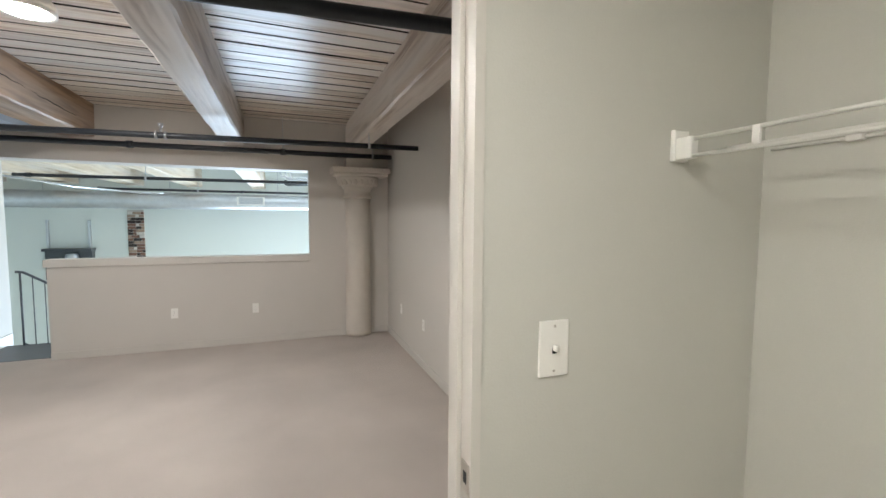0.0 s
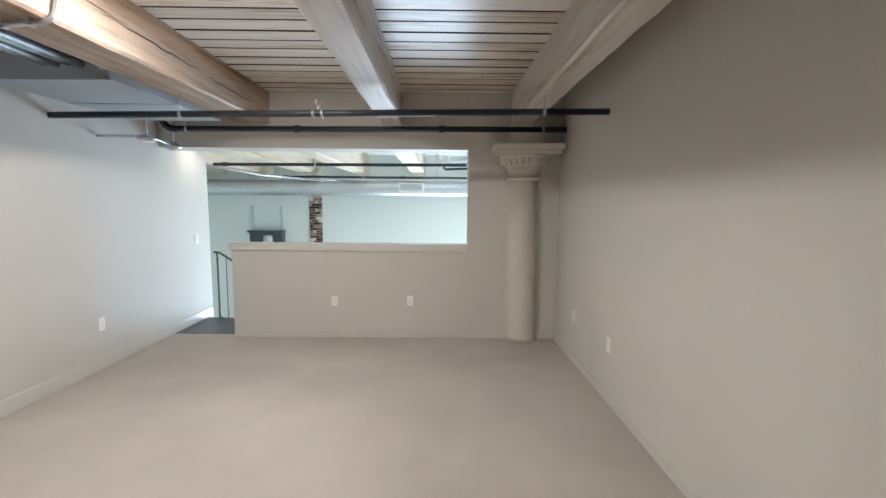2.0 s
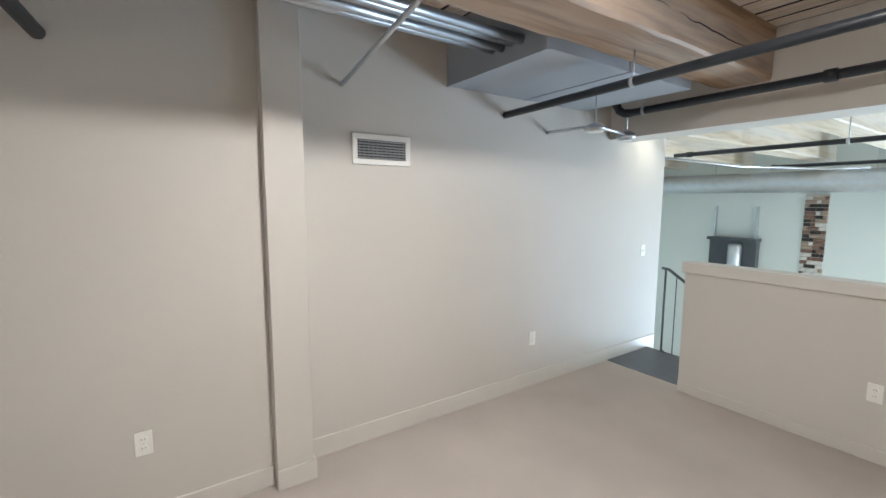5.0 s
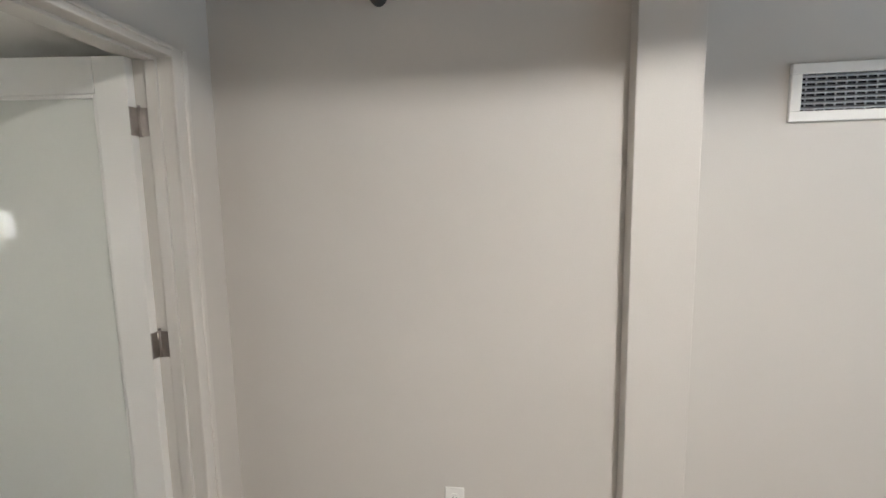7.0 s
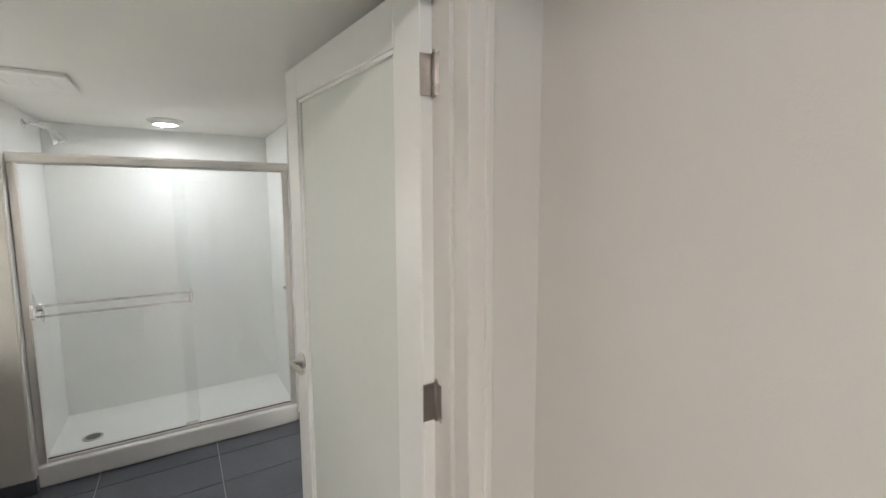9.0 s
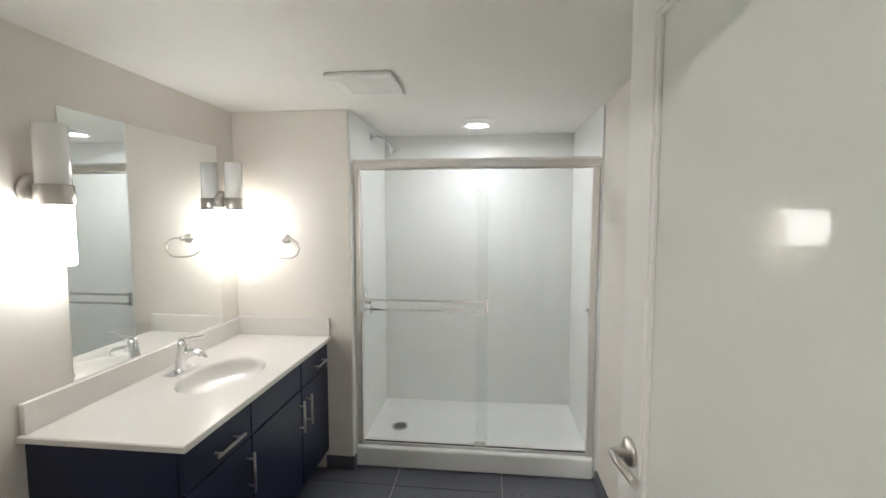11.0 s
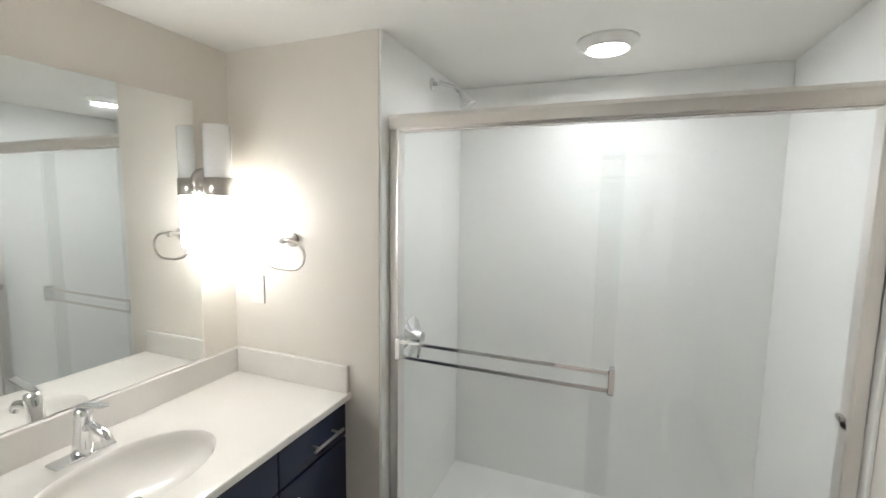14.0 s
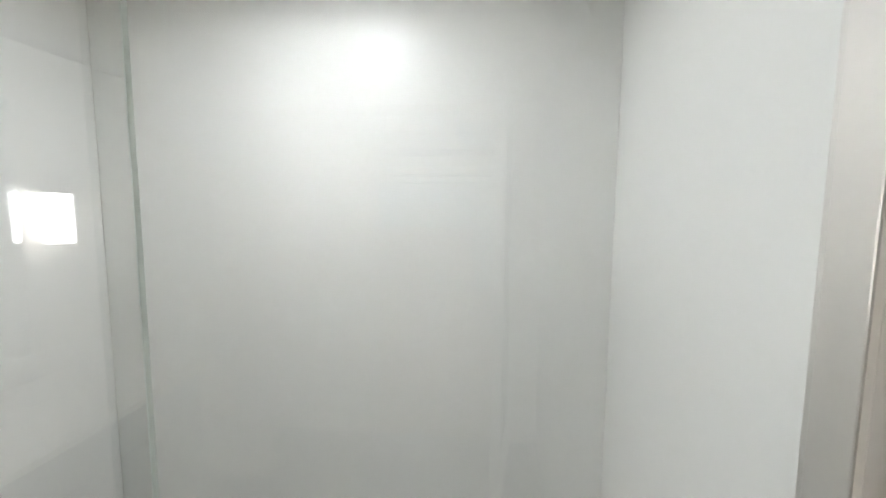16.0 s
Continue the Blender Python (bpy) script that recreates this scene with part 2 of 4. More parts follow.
def solo(name, bm, mat, label, category="", group="", kind=""):
    return tagged(new(name, mesh_of(name, bm, mat)), label, category, group, kind)


def B(*a, bevel=0.0, segs=2):
    return box(bmesh.new(), *a, bevel=bevel, segs=segs)


def slab(name, dims, mat, label, category="wall", kind="structure", bevel=0.0):
    return solo(name, B(*dims, bevel=bevel), mat, label, category, kind=kind)


# ---- plan of the loft ----
WEST, EAST, NORTH = -2.25, 2.243, 6.05
TOP = 2.775
PANEL_X, PIL_X = -2.128, -2.06
SOUTH = 1.485
CLOSET_N, CLOSET_S = 1.154, 1.042
BATH_W, BATH_S, BATH_N, BATH_TOP, BATH_FLOOR = -2.09, -0.80, 1.35, 2.115, 0.02
SH_L, SH_BACK = -0.69, -1.62

# loft floor and walls
floor = solo("floor_loft", box(box(bmesh.new(), WEST, EAST + 0.1, CLOSET_N, 6.06, -0.2, 0.0), WEST, -1.485, 6.06, 6.15, -0.2, 0.0), CARPET, "beige wall-to-wall carpet of the loft room", "floor", kind="structure")
slab("floor_closet", (0.12, 2.1, -1.0, CLOSET_N, -0.2, 0.0), CARPET, "beige carpet running on into the closet", "floor")
slab("floor_doorway", (-1.95, -1.03, BATH_N, SOUTH, -0.2, 0.001), CARPET, "beige carpet in the bathroom doorway", "floor")
slab("wall_west", (WEST - 0.14, WEST, 3.0, 7.02, -2.7, TOP), PAINT, "greige painted wall with a vent and outlets")
slab("wall_west_panel", (WEST - 0.14, PANEL_X, 1.35, 2.94, 0, TOP), PAINT, "greige painted wall panel beside the bathroom door")
slab("wall_pilaster", (WEST - 0.14, PIL_X, 2.94, 3.14, 0, TOP), PAINT, "greige painted pilaster standing proud of the wall", bevel=0.004)
slab("wall_east", (EAST, EAST + 0.14, CLOSET_S, NORTH + 0.12, 0, TOP), PAINT, "long greige painted wall with two outlets")
slab("wall_north", (1.21, EAST, NORTH, NORTH + 0.12, 0, TOP), PAINT, "greige painted wall behind the column")
slab("wall_north_header", (WEST, 1.21, NORTH, NORTH + 0.32, 2.165, TOP), PAINT, "greige painted header over the overlook opening")
slab("wall_half", (-1.485, 1.21, NORTH, NORTH + 0.12, 0, 1.015), PAINT, "low greige half wall overlooking the great room")
slab("wall_half_cap", (-1.51, 1.212, NORTH - 0.02, NORTH + 0.14, 1.015, 1.10), TRIM, "white painted wooden cap on the half wall", "trim", bevel=0.006)
slab("wall_south", (-1.03, 0.12, BATH_N, SOUTH, 0, TOP), PAINT, "greige painted wall beside the bathroom door")
slab("wall_south_stub", (PANEL_X - 0.1, -1.95, BATH_N, SOUTH, 0, TOP), PAINT, "narrow greige wall between door and corner")
slab("wall_south_over", (-1.95, -1.03, BATH_N, SOUTH, 2.065, TOP), PAINT, "greige painted wall over the bathroom door")
slab("wall_closet_front", (1.235, EAST, CLOSET_S, CLOSET_N, 0, TOP), PAINT_CLOSET, "sage grey closet wall with a light switch")
slab("wall_closet_left", (0.12, 0.30, CLOSET_S, CLOSET_N, 0, TOP), PAINT_CLOSET, "sage grey closet wall beside its doorway")
slab("wall_closet_over", (0.30, 1.235, CLOSET_S, CLOSET_N, 2.06, TOP), PAINT_CLOSET, "sage grey wall over the closet doorway")
slab("wall_closet_east", (2.017, 2.12, -1.0, CLOSET_S, 0, 2.44), PAINT_CLOSET, "sage grey closet side wall carrying a wire shelf")
slab("wall_closet_back", (0.12, 2.12, -1.12, -1.0, 0, 2.44), PAINT_CLOSET, "sage grey back wall of the closet")
slab("ceiling_closet", (0.12, 2.12, -1.12, CLOSET_S, 2.44, 2.54), CEIL_PAINT, "painted closet ceiling", "ceiling")
slab("wall_bath_east", (0.0, 0.12, -1.8, SOUTH - 0.12, 0, TOP), PAINT_BATH, "cream painted wall behind the vanity")

# bathroom shell
slab("wall_bath_stub", (SH_L, 0.0, -1.8, BATH_S, 0, BATH_TOP), PAINT_BATH, "cream painted wall between vanity and shower", bevel=0.003)
slab("wall_bath_west", (BATH_W - 0.12, BATH_W, -1.8, BATH_N, 0, 2.3), PAINT_BATH, "cream painted bathroom side wall")
slab("wall_bath_back", (BATH_W, SH_L, -1.8, SH_BACK - 0.012, 0, 2.3), PAINT_BATH, "wall behind the shower")
slab("wall_bath_north", (-1.03, 0.0, BATH_N - 0.012, BATH_N, 0, BATH_TOP), PAINT_BATH, "cream painted bathroom side of the door wall")
slab("wall_bath_north_stub", (BATH_W, -1.95, BATH_N - 0.012, BATH_N, 0, BATH_TOP), PAINT_BATH, "cream painted bathroom wall beside the hinges")
slab("wall_bath_north_over", (-1.95, -1.03, BATH_N - 0.012, BATH_N, 2.065, BATH_TOP), PAINT_BATH, "cream painted wall over the door")
slab("ceiling_bath", (BATH_W - 0.12, 0.0, -1.8, BATH_N, BATH_TOP, BATH_TOP + 0.12), CEIL_PAINT, "flat painted bathroom ceiling", "ceiling")

# great room beyond the overlook
GR_N, GR_W, GR_E = 12.8, -6.0, 5.5
slab("floor_great_room", (GR_W, GR_E, NORTH, GR_N, -2.9, -2.7), PALEWOOD, "pale wooden floor of the great room below", "floor")
north = box(bmesh.new(), GR_W, -0.9, GR_N, GR_N + 0.15, -2.7, 3.0)
box(north, 4.1, GR_E, GR_N, GR_N + 0.15, -2.7, 3.0)
box(north, -0.9, 4.1, GR_N, GR_N + 0.15, -2.7, -2.45)
box(north, -0.9, 4.1, GR_N, GR_N + 0.15, 0.35, 3.0)
solo("wall_great_north", north, PAINT_PALE, "pale green painted far wall of the great room", "wall", kind="structure")
slab("wall_great_west", (GR_W - 0.15, GR_W, NORTH, GR_N, -2.7, 3.0), PAINT_PALE, "pale green side wall of the great room")
slab("wall_great_south_low", (WEST, GR_E, NORTH + 0.001, NORTH + 0.119, -2.7, -0.2), PAINT_PALE, "pale wall under the loft")
slab("wall_great_south_west", (GR_W, WEST - 0.14, 6.9, 7.02, -2.7, 3.0), PAINT_PALE, "pale wall beside the stairwell")
slab("wall_great_south_east", (EAST + 0.14, GR_E, NORTH, NORTH + 0.12, -2.7, 3.0), PAINT_PALE, "pale wall of the great room")
east = bmesh.new()
box(east, GR_E, GR_E + 0.15, NORTH, 7.3, -2.7, 3.0)
box(east, GR_E, GR_E + 0.15, 11.9, GR_N, -2.7, 3.0)
box(east, GR_E, GR_E + 0.15, 7.3, 11.9, -2.7, -1.1)
box(east, GR_E, GR_E + 0.15, 7.3, 11.9, 2.3, 3.0)
solo("wall_great_east", east, PAINT_PALE, "pale wall with the tall window opening", "wall", kind="structure")
slab("ceiling_great_room", (GR_W, GR_E, NORTH + 0.12, GR_N, 2.85, 3.0), CEIL_PAINT, "pale painted ceiling of the great room", "ceiling")

# loft ceiling: tongue-and-groove planks across the beams
cb = bmesh.new()
rng = random.Random(5)
y = 1.0
while y < 6.2:
    w = rng.uniform(0.172, 0.204)
    dz = rng.uniform(-0.003, 0.003)
    y1 = min(y + w - rng.uniform(0.013, 0.024), 6.17)
    if y1 - y > 0.05:
        box(cb, WEST - 0.14, EAST + 0.14, y, y1, TOP + dz, TOP + 0.02, bevel=0.003, segs=1)
    y += w
bmesh.ops.recalc_face_normals(cb, faces=cb.faces[:])
# plank edges along the gaps get the same dark colour as the deck
for f in cb.faces:
    if abs(f.normal.y) > 0.4:
        f.material_index = 1
loft_ceiling = solo("ceiling_loft", cb, PLANKWOOD, "whitewashed wooden plank ceiling with dark gaps", "ceiling", kind="structure")
loft_ceiling.data.materials.append(DARKWOOD)
slab("ceiling_loft_deck", (WEST - 0.14, EAST + 0.14, 1.0, 6.17, TOP + 0.0075, TOP + 0.2), DARKWOOD, "dark deck above the plank gaps", "ceiling")


def timber(name, x0, x1, y0, y1, z0, z1, mat, label, seed):
    """A heavy sawn beam with softened arrises, slight waviness and a drying crack along its side."""
    bm = bmesh.new()
    n = 26
    r = random.Random(seed)
    c = 0.016
    rings = []
    for i in range(n + 1):
        yy = y0 + (y1 - y0) * i / n
        j = [r.uniform(-0.004, 0.004) for _ in range(8)]
        prof = [(x0 + c, z0), (x1 - c, z0), (x1, z0 + c), (x1, z1), (x0, z1), (x0, z0 + c)]
        rings.append([bm.verts.new((px + j[k], yy, pz + (j[k + 1] if pz < z1 else 0))) for k, (px, pz) in enumerate(prof)])
    for a, b in zip(rings, rings[1:]):
        for k in range(6):
            bm.faces.new((a[k], a[(k + 1) % 6], b[(k + 1) % 6], b[k]))
    bm.faces.new(rings[0])
    bm.faces.new(rings[-1][::-1])
    bmesh.ops.recalc_face_normals(bm, faces=bm.faces[:])
    return solo(name, bm, mat, label, "beam", "ceiling beams", "structure")


BEAMS = ((-1.34, -1.0), (0.24, 0.475), (1.68, 1.89))
for i, (a, b) in enumerate(BEAMS):
    timber("beam", a, b, 1.16 if a > 0.1 else 1.48, NORTH, 2.43, TOP, BEAMWOOD if i else RAWBEAM, "heavy weathered wooden ceiling beam with drying cracks", 10 + i)
for i, x in enumerate((-5.2, -3.9, -2.6, -1.34, 0.16, 1.66, 3.1)):
    timber("joist", x, x + 0.33, NORTH + 0.32, GR_N, 2.33, 2.86, PALEWOOD, "pale whitewashed beam over the great room", 30 + i)


# cracks in the first beam: long dark slivers set into its side
def crack(y0, y1, z0, z1, x, seed):
    bm = bmesh.new()
    r = random.Random(seed)
    pts = []
    n = 16
    for i in range(n + 1):
        s = i / n
        pts.append((y0 + (y1 - y0) * s, z0 + (z1 - z0) * s + r.uniform(-0.006, 0.006), 0.004 * math.sin(math.pi * s) + 0.0012))
    up = [bm.verts.new((x, py, pz + w)) for py, pz, w in pts]
    lo = [bm.verts.new((x, py, pz - w)) for py, pz, w in pts]
    ub = [bm.verts.new((x - 0.012, py, pz + w)) for py, pz, w in pts]
    lb = [bm.verts.new((x - 0.012, py, pz - w)) for py, pz, w in pts]
    for i in range(n):
        bm.faces.new((lo[i], lo[i + 1], up[i + 1], up[i]))
        bm.faces.new((lb[i], ub[i], ub[i + 1], lb[i + 1]))
    bmesh.ops.recalc_face_normals(bm, faces=bm.faces[:])
    return bm


beam_a = [o for o in scene.objects if o.name == "beam"][0]
for k, (y0, y1, z0, z1) in enumerate(((2.2, 3.9, 2.66, 2.61), (3.7, 4.7, 2.60, 2.58), (4.8, 5.6, 2.57, 2.55))):
    part("crack", crack(y0, y1, z0, z1, -0.993, k), DARK, beam_a, "long dark drying crack")


# ---- loft fittings ----
def baseboard(name, dims, label="white painted baseboard"):
    return slab(name, dims, TRIM, label, "baseboard", bevel=0.004)


baseboard("baseboard_west", (WEST, WEST + 0.014, 3.14, 7.0, 0, 0.125))
baseboard("baseboard_panel", (PANEL_X, PANEL_X + 0.014, SOUTH, 2.938, 0, 0.115))
baseboard("baseboard_pilaster", (PIL_X, PIL_X + 0.014, 2.938, 3.154, 0, 0.115))
baseboard("baseboard_pilaster_return", (WEST + 0.014, PIL_X, 3.14, 3.154, 0, 0.115))
baseboard("baseboard_north", (-1.485, EAST, NORTH - 0.012, NORTH, 0, 0.085), "low baseboard painted like the wall").data.materials[0] = PAINT
baseboard("baseboard_east", (EAST - 0.012, EAST, CLOSET_N, NORTH - 0.012, 0, 0.085), "low baseboard painted like the wall").data.materials[0] = PAINT


def column():
    t = thing("column", (1.83, 6.04, 0), "round painted cast column with a moulded capital, half set into the wall", "column", kind="structure")
    bm = bmesh.new()
    lathe(bm, [(0.168, 0.0), (0.168, 0.05), (0.166, 0.06), (0.164, 0.9), (0.158, 1.83)], (1.83, 6.04, 0))
    part("shaft", bm, STONE, t)
    bm = bmesh.new()
    lathe(bm, [(0.158, 1.825), (0.185, 1.83), (0.19, 1.845), (0.185, 1.86), (0.172, 1.868), (0.172, 1.94), (0.195, 1.95), (0.2, 1.962), (0.195, 1.975), (0.21, 1.985), (0.255, 2.04), (0.275, 2.085), (0.275, 2.10)], (1.83, 6.04, 0))
    cap = part("capital", bm, STONE, t)
    for k in range(11):
        a = math.pi + math.pi * (k + 0.5) / 11
        bm = bmesh.new()
        bmesh.ops.create_uvsphere(bm, u_segments=10, v_segments=8, radius=1.0)
        for v in bm.verts:
            v.co = Vector((1.83 + 0.238 * math.cos(a), 6.04 + 0.238 * math.sin(a), 2.035)) + Vector((v.co.x * 0.034, v.co.y * 0.034, v.co.z * 0.052))
        for f in bm.faces:
            f.smooth = True
        part("egg_moulding", bm, STONE, cap)
    part("abacus", box(B(1.50, 2.17, 5.72, 6.05, 2.10, 2.135, bevel=0.008), 1.475, 2.195, 5.695, 6.05, 2.135, 2.20, bevel=0.008), STONE, t)
    part("block", B(1.66, 2.0, 5.86, 6.05, 2.20, 2.43), STONE, t, "plain block between capital and beam")


column()


def outlet(name, c, normal, kind_="outlet", label="white duplex wall outlet"):
    """A wall plate 7 by 11.5 cm; normal is the axis that it faces, with sign."""
    ax = {"x": 0, "-x": 180, "y": 90, "-y": -90}[normal]
    t = thing(name, c, label, kind_, turn=ax)
    part("plate", B(0.0, 0.006, -0.036, 0.036, -0.059, 0.059, bevel=0.0025), PLASTIC, t, local=True)
    if kind_ == "switch":
        part("slot", B(0.0055, 0.0075, -0.005, 0.005, -0.010, 0.004), DARK, t, local=True)
        part("toggle", B(0.006, 0.018, -0.0055, 0.0055, -0.004, 0.009, bevel=0.003), PLASTIC, t, local=True)
    else:
        for dz in (-0.021, 0.021):
            s = part("socket", lathe(bmesh.new(), [(0.0165, 0.0055), (0.0165, 0.0085), (0.015, 0.009)], (0, 0, dz), "x", 20), PLASTIC, t, local=True)
            for dy in (-0.006, 0.006):
                part("slot", B(0.0085, 0.0095, dy - 0.001, dy + 0.001, dz - 0.003, dz + 0.005), DARK, s, local=True)
    for dz in ((-0.047, 0.047) if kind_ == "switch" else (0.0,)):
        part("screw", lathe(bmesh.new(), [(0.003, 0.0055), (0.003, 0.0072), (0.001, 0.0076)], (0, 0, dz), "x", 10), NICKEL, t, local=True)
    return t


outlet("outlet", (-0.318, NORTH, 0.434), "-y")
outlet("outlet", (0.557, NORTH, 0.441), "-y")
outlet("outlet", (EAST, 5.337, 0.456), "-x")
outlet("outlet", (EAST, 4.458, 0.461), "-x")
outlet("outlet", (WEST, 5.088, 0.42), "x")
outlet("outlet", (PANEL_X, 2.354, 0.44), "x")
outlet("light_switch", (WEST, 6.70, 1.08), "x", "switch", "white toggle light switch by the stairs")
outlet("light_switch", (1.40, CLOSET_S, 1.30), "-y", "switch", "white toggle light switch inside the closet")


def return_vent():
    t = thing("wall_vent", (WEST, 3.688, 1.912), "white framed air return grille with slats on the wall", "vent")
    y0, y1, z0, z1 = 3.486, 3.89, 1.818, 2.006
    # no duct is built: a dark sheet gives the shade behind the grille
    part("backing", B(WEST, WEST + 0.003, y0 + 0.03, y1 - 0.03, z0 + 0.03, z1 - 0.03), DARK, t, "dark sheet for the shade behind the slats")
    f = bmesh.new()
    box(f, WEST, WEST + 0.014, y0, y1, z0, z0 + 0.034, bevel=0.003)
    box(f, WEST, WEST + 0.014, y0, y1, z1 - 0.034, z1, bevel=0.003)
    box(f, WEST, WEST + 0.014, y0, y0 + 0.034, z0 + 0.034, z1 - 0.034, bevel=0.003)
    box(f, WEST, WEST + 0.014, y1 - 0.034, y1, z0 + 0.034, z1 - 0.034, bevel=0.003)
    part("frame", f, PLASTIC, t)
    for k in range(7):
        z = z0 + 0.043 + k * 0.0172
        bm = B(WEST + 0.003, WEST + 0.012, y0 + 0.034, y1 - 0.034, z - 0.003, z + 0.003)
        for v in bm.verts:
            v.co.z += (WEST + 0.0075 - v.co.x) * 0.7
        part("slat", bm, STEEL, t)
    for k in range(11):
        yy = y0 + 0.05 + k * 0.0304
        part("rear_blade", B(WEST + 0.003, WEST + 0.006, yy - 0.002, yy + 0.002, z0 + 0.034, z1 - 0.034), STEEL, t)


return_vent()


def pipe_run(name, pts, r, label, fittings=(), hangers=(), mat=None, top=TOP):
    t = thing(name, pts[0], label, "pipe")
    part("pipe", tube(bmesh.new(), pts, r, 18), mat or BLACKIRON, t)
    a, b = Vector(pts[0]), Vector(pts[-1])
    for s in fittings:
        p, d = a.lerp(b, s), (b - a).normalized()
        part("coupling", tube(bmesh.new(), (p - d * 0.03, p + d * 0.03), r * 1.3, 18), mat or BLACKIRON, t)
    for s in hangers:
        p = a.lerp(b, s)
        h = part("hanger", tube(bmesh.new(), [p + Vector((0, 0, r + 0.004)), Vector((p.x, p.y, top))], 0.005, 8), STEEL, t, "thin steel hanger rod")
        bm = bmesh.new()
        d = (b - a).normalized()
        tube(bm, (p - d * 0.012, p + d * 0.012), r + 0.004, 18)
        part("clamp", bm, STEEL, h)
    return t


pipe_run("sprinkler_pipe", [(PANEL_X, 2.12, 2.26), (EAST, 1.79, 2.29)], 0.028, "black iron sprinkler pipe crossing the loft", (), (0.5,))
P1 = pipe_run("sprinkler_pipe", [(WEST, 4.735, 2.245), (EAST, 4.69, 2.307)], 0.026, "black iron sprinkler pipe crossing the loft", (), (0.235, 0.885), top=2.43)
P2 = pipe_run("sprinkler_pipe", [(-1.92, 5.83, 2.33), (EAST, 5.86, 2.365)], 0.03, "black iron sprinkler main hung under the beams", (0.31, 0.68), (0.03, 0.68, 0.94))
part("elbow", tube(bmesh.new(), [(-1.92, 5.83, 2.33), (-1.97, 5.83, 2.335), (-2.01, 5.82, 2.36), (-2.03, 5.80, 2.41), (-2.05, 5.76, 2.46)], 0.034, 18), BLACKIRON, P2)


def sprinkler(x, y, z):
    t = thing("fire_sprinkler", (x, y, z), "small brass upright sprinkler head on the pipe", "sprinkler")
    for dx in (-0.035, 0.035):
        part("tee", tube(bmesh.new(), [(x + dx - 0.009, y, z), (x + dx + 0.009, y, z)], 0.036, 18), STEEL, t, "pale pipe coupling")
    part("stem", tube(bmesh.new(), [(x, y, z + 0.02), (x, y, z + 0.065)], 0.011, 12), STEEL, t)
    part("deflector", lathe(bmesh.new(), [(0.006, 0.065), (0.02, 0.085), (0.024, 0.10), (0.02, 0.104)], (x, y, z), "z", 16), STEEL, t)


sprinkler(-0.09, 4.713, 2.275)


def box_duct():
    t = thing("air_duct", (-1.75, 4.22, 2.38), "grey painted rectangular air duct under the ceiling", "duct")
    part("end_flange", box(B(WEST + 0.001, -1.335, 4.182, 4.20, 2.37, 2.385), -1.348, -1.335, 4.182, 4.20, 2.385, TOP - 0.003), DUCTPAINT, t)
    for yy in (4.92,):
        part("joint_band", box(B(WEST + 0.001, -1.341, yy, yy + 0.02, 2.376, 2.381), -1.346, -1.341, yy, yy + 0.02, 2.381, TOP - 0.003), DUCTPAINT, t)
    part("casing", B(WEST, -1.345, 4.19, 5.66, 2.38, TOP - 0.004, bevel=0.004), DUCTPAINT, t)


box_duct()

for k in range(4):
    xx = -1.53 - 0.08 * k
    c = thing("conduit", (xx, 4.2, 2.56), "straight galvanised conduit running into the duct", "conduit", "conduit bundle")
    part("conduit_tube", tube(bmesh.new(), [(xx, 1.48, 2.475 + 0.012 * (k % 2)), (xx, 4.189, 2.475 + 0.012 * (k % 2))], 0.026, 14), STEEL, c)
c = thing("conduit", (WEST, 3.43, 2.28), "thin bent conduit leaving the wall", "conduit")
part("conduit_tube", tube(bmesh.new(), [(WEST, 3.43, 2.28), (-2.2, 3.43, 2.285), (-1.60, 3.43, 2.385), (-1.36, 3.42, 2.412), (-1.16, 3.38, 2.412), (-1.02, 3.36, 2.412), (-0.985, 3.365, 2.43), (-0.974, 3.38, 2.47), (-0.974, 3.41, 2.60), (-0.974, 3.42, TOP)], 0.0135, 12), STEEL, c)
for x, yy in ((-1.25, 3.40), (-1.09, 3.37)):
    part("clamp", box(B(x - 0.012, x + 0.012, yy - 0.036, yy + 0.036, 2.424, 2.430, bevel=0.001), x - 0.012, x + 0.012, yy - 0.018, yy + 0.018, 2.395, 2.426, bevel=0.004), STEEL, c)


def wall_spots():
    t = thing("spot_fixture", (WEST, 5.2, 2.15), "galvanised conduit with two junction boxes and a small spotlight", "light fixture")
    part("conduit_tube", tube(bmesh.new(), [(WEST, 5.2, 2.155), (-2.2, 5.2, 2.155), (-1.98, 5.25, 2.16), (-1.86, 5.3, 2.165), (-1.9, 5.6, 2.16), (-1.95, 5.82, 2.16)], 0.012, 12), STEEL, t)
    part("junction_box", lathe(bmesh.new(), [(0.07, 0.0), (0.085, 0.012), (0.075, 0.03), (0.04, 0.05), (0.015, 0.055)], (-1.86, 5.3, 2.13), "z", 24), STEEL, t)
    part("cover", lathe(bmesh.new(), [(0.062, -0.012), (0.068, -0.008), (0.068, 0.0)], (-1.86, 5.3, 2.13), "z", 24), PLASTIC, t, "white round cover")
    s = part("spotlight", lathe(bmesh.new(), [(0.05, 0.0), (0.078, 0.01), (0.07, 0.045), (0.03, 0.07)], (-1.96, 5.86, 2.12), "z", 24), STEEL, t)
    part("lens", lathe(bmesh.new(), [(0.03, -0.014), (0.045, -0.01), (0.05, 0.001)], (-1.96, 5.86, 2.12), "z", 24), PLASTIC, s)
    for x, yy in ((-1.86, 5.3), (-1.96, 5.86)):
        part("drop_rod", tube(bmesh.new(), [(x, yy, 2.17), (x, yy, 2.386 if yy < 5.66 else TOP)], 0.006, 8), STEEL, t)


wall_spots()


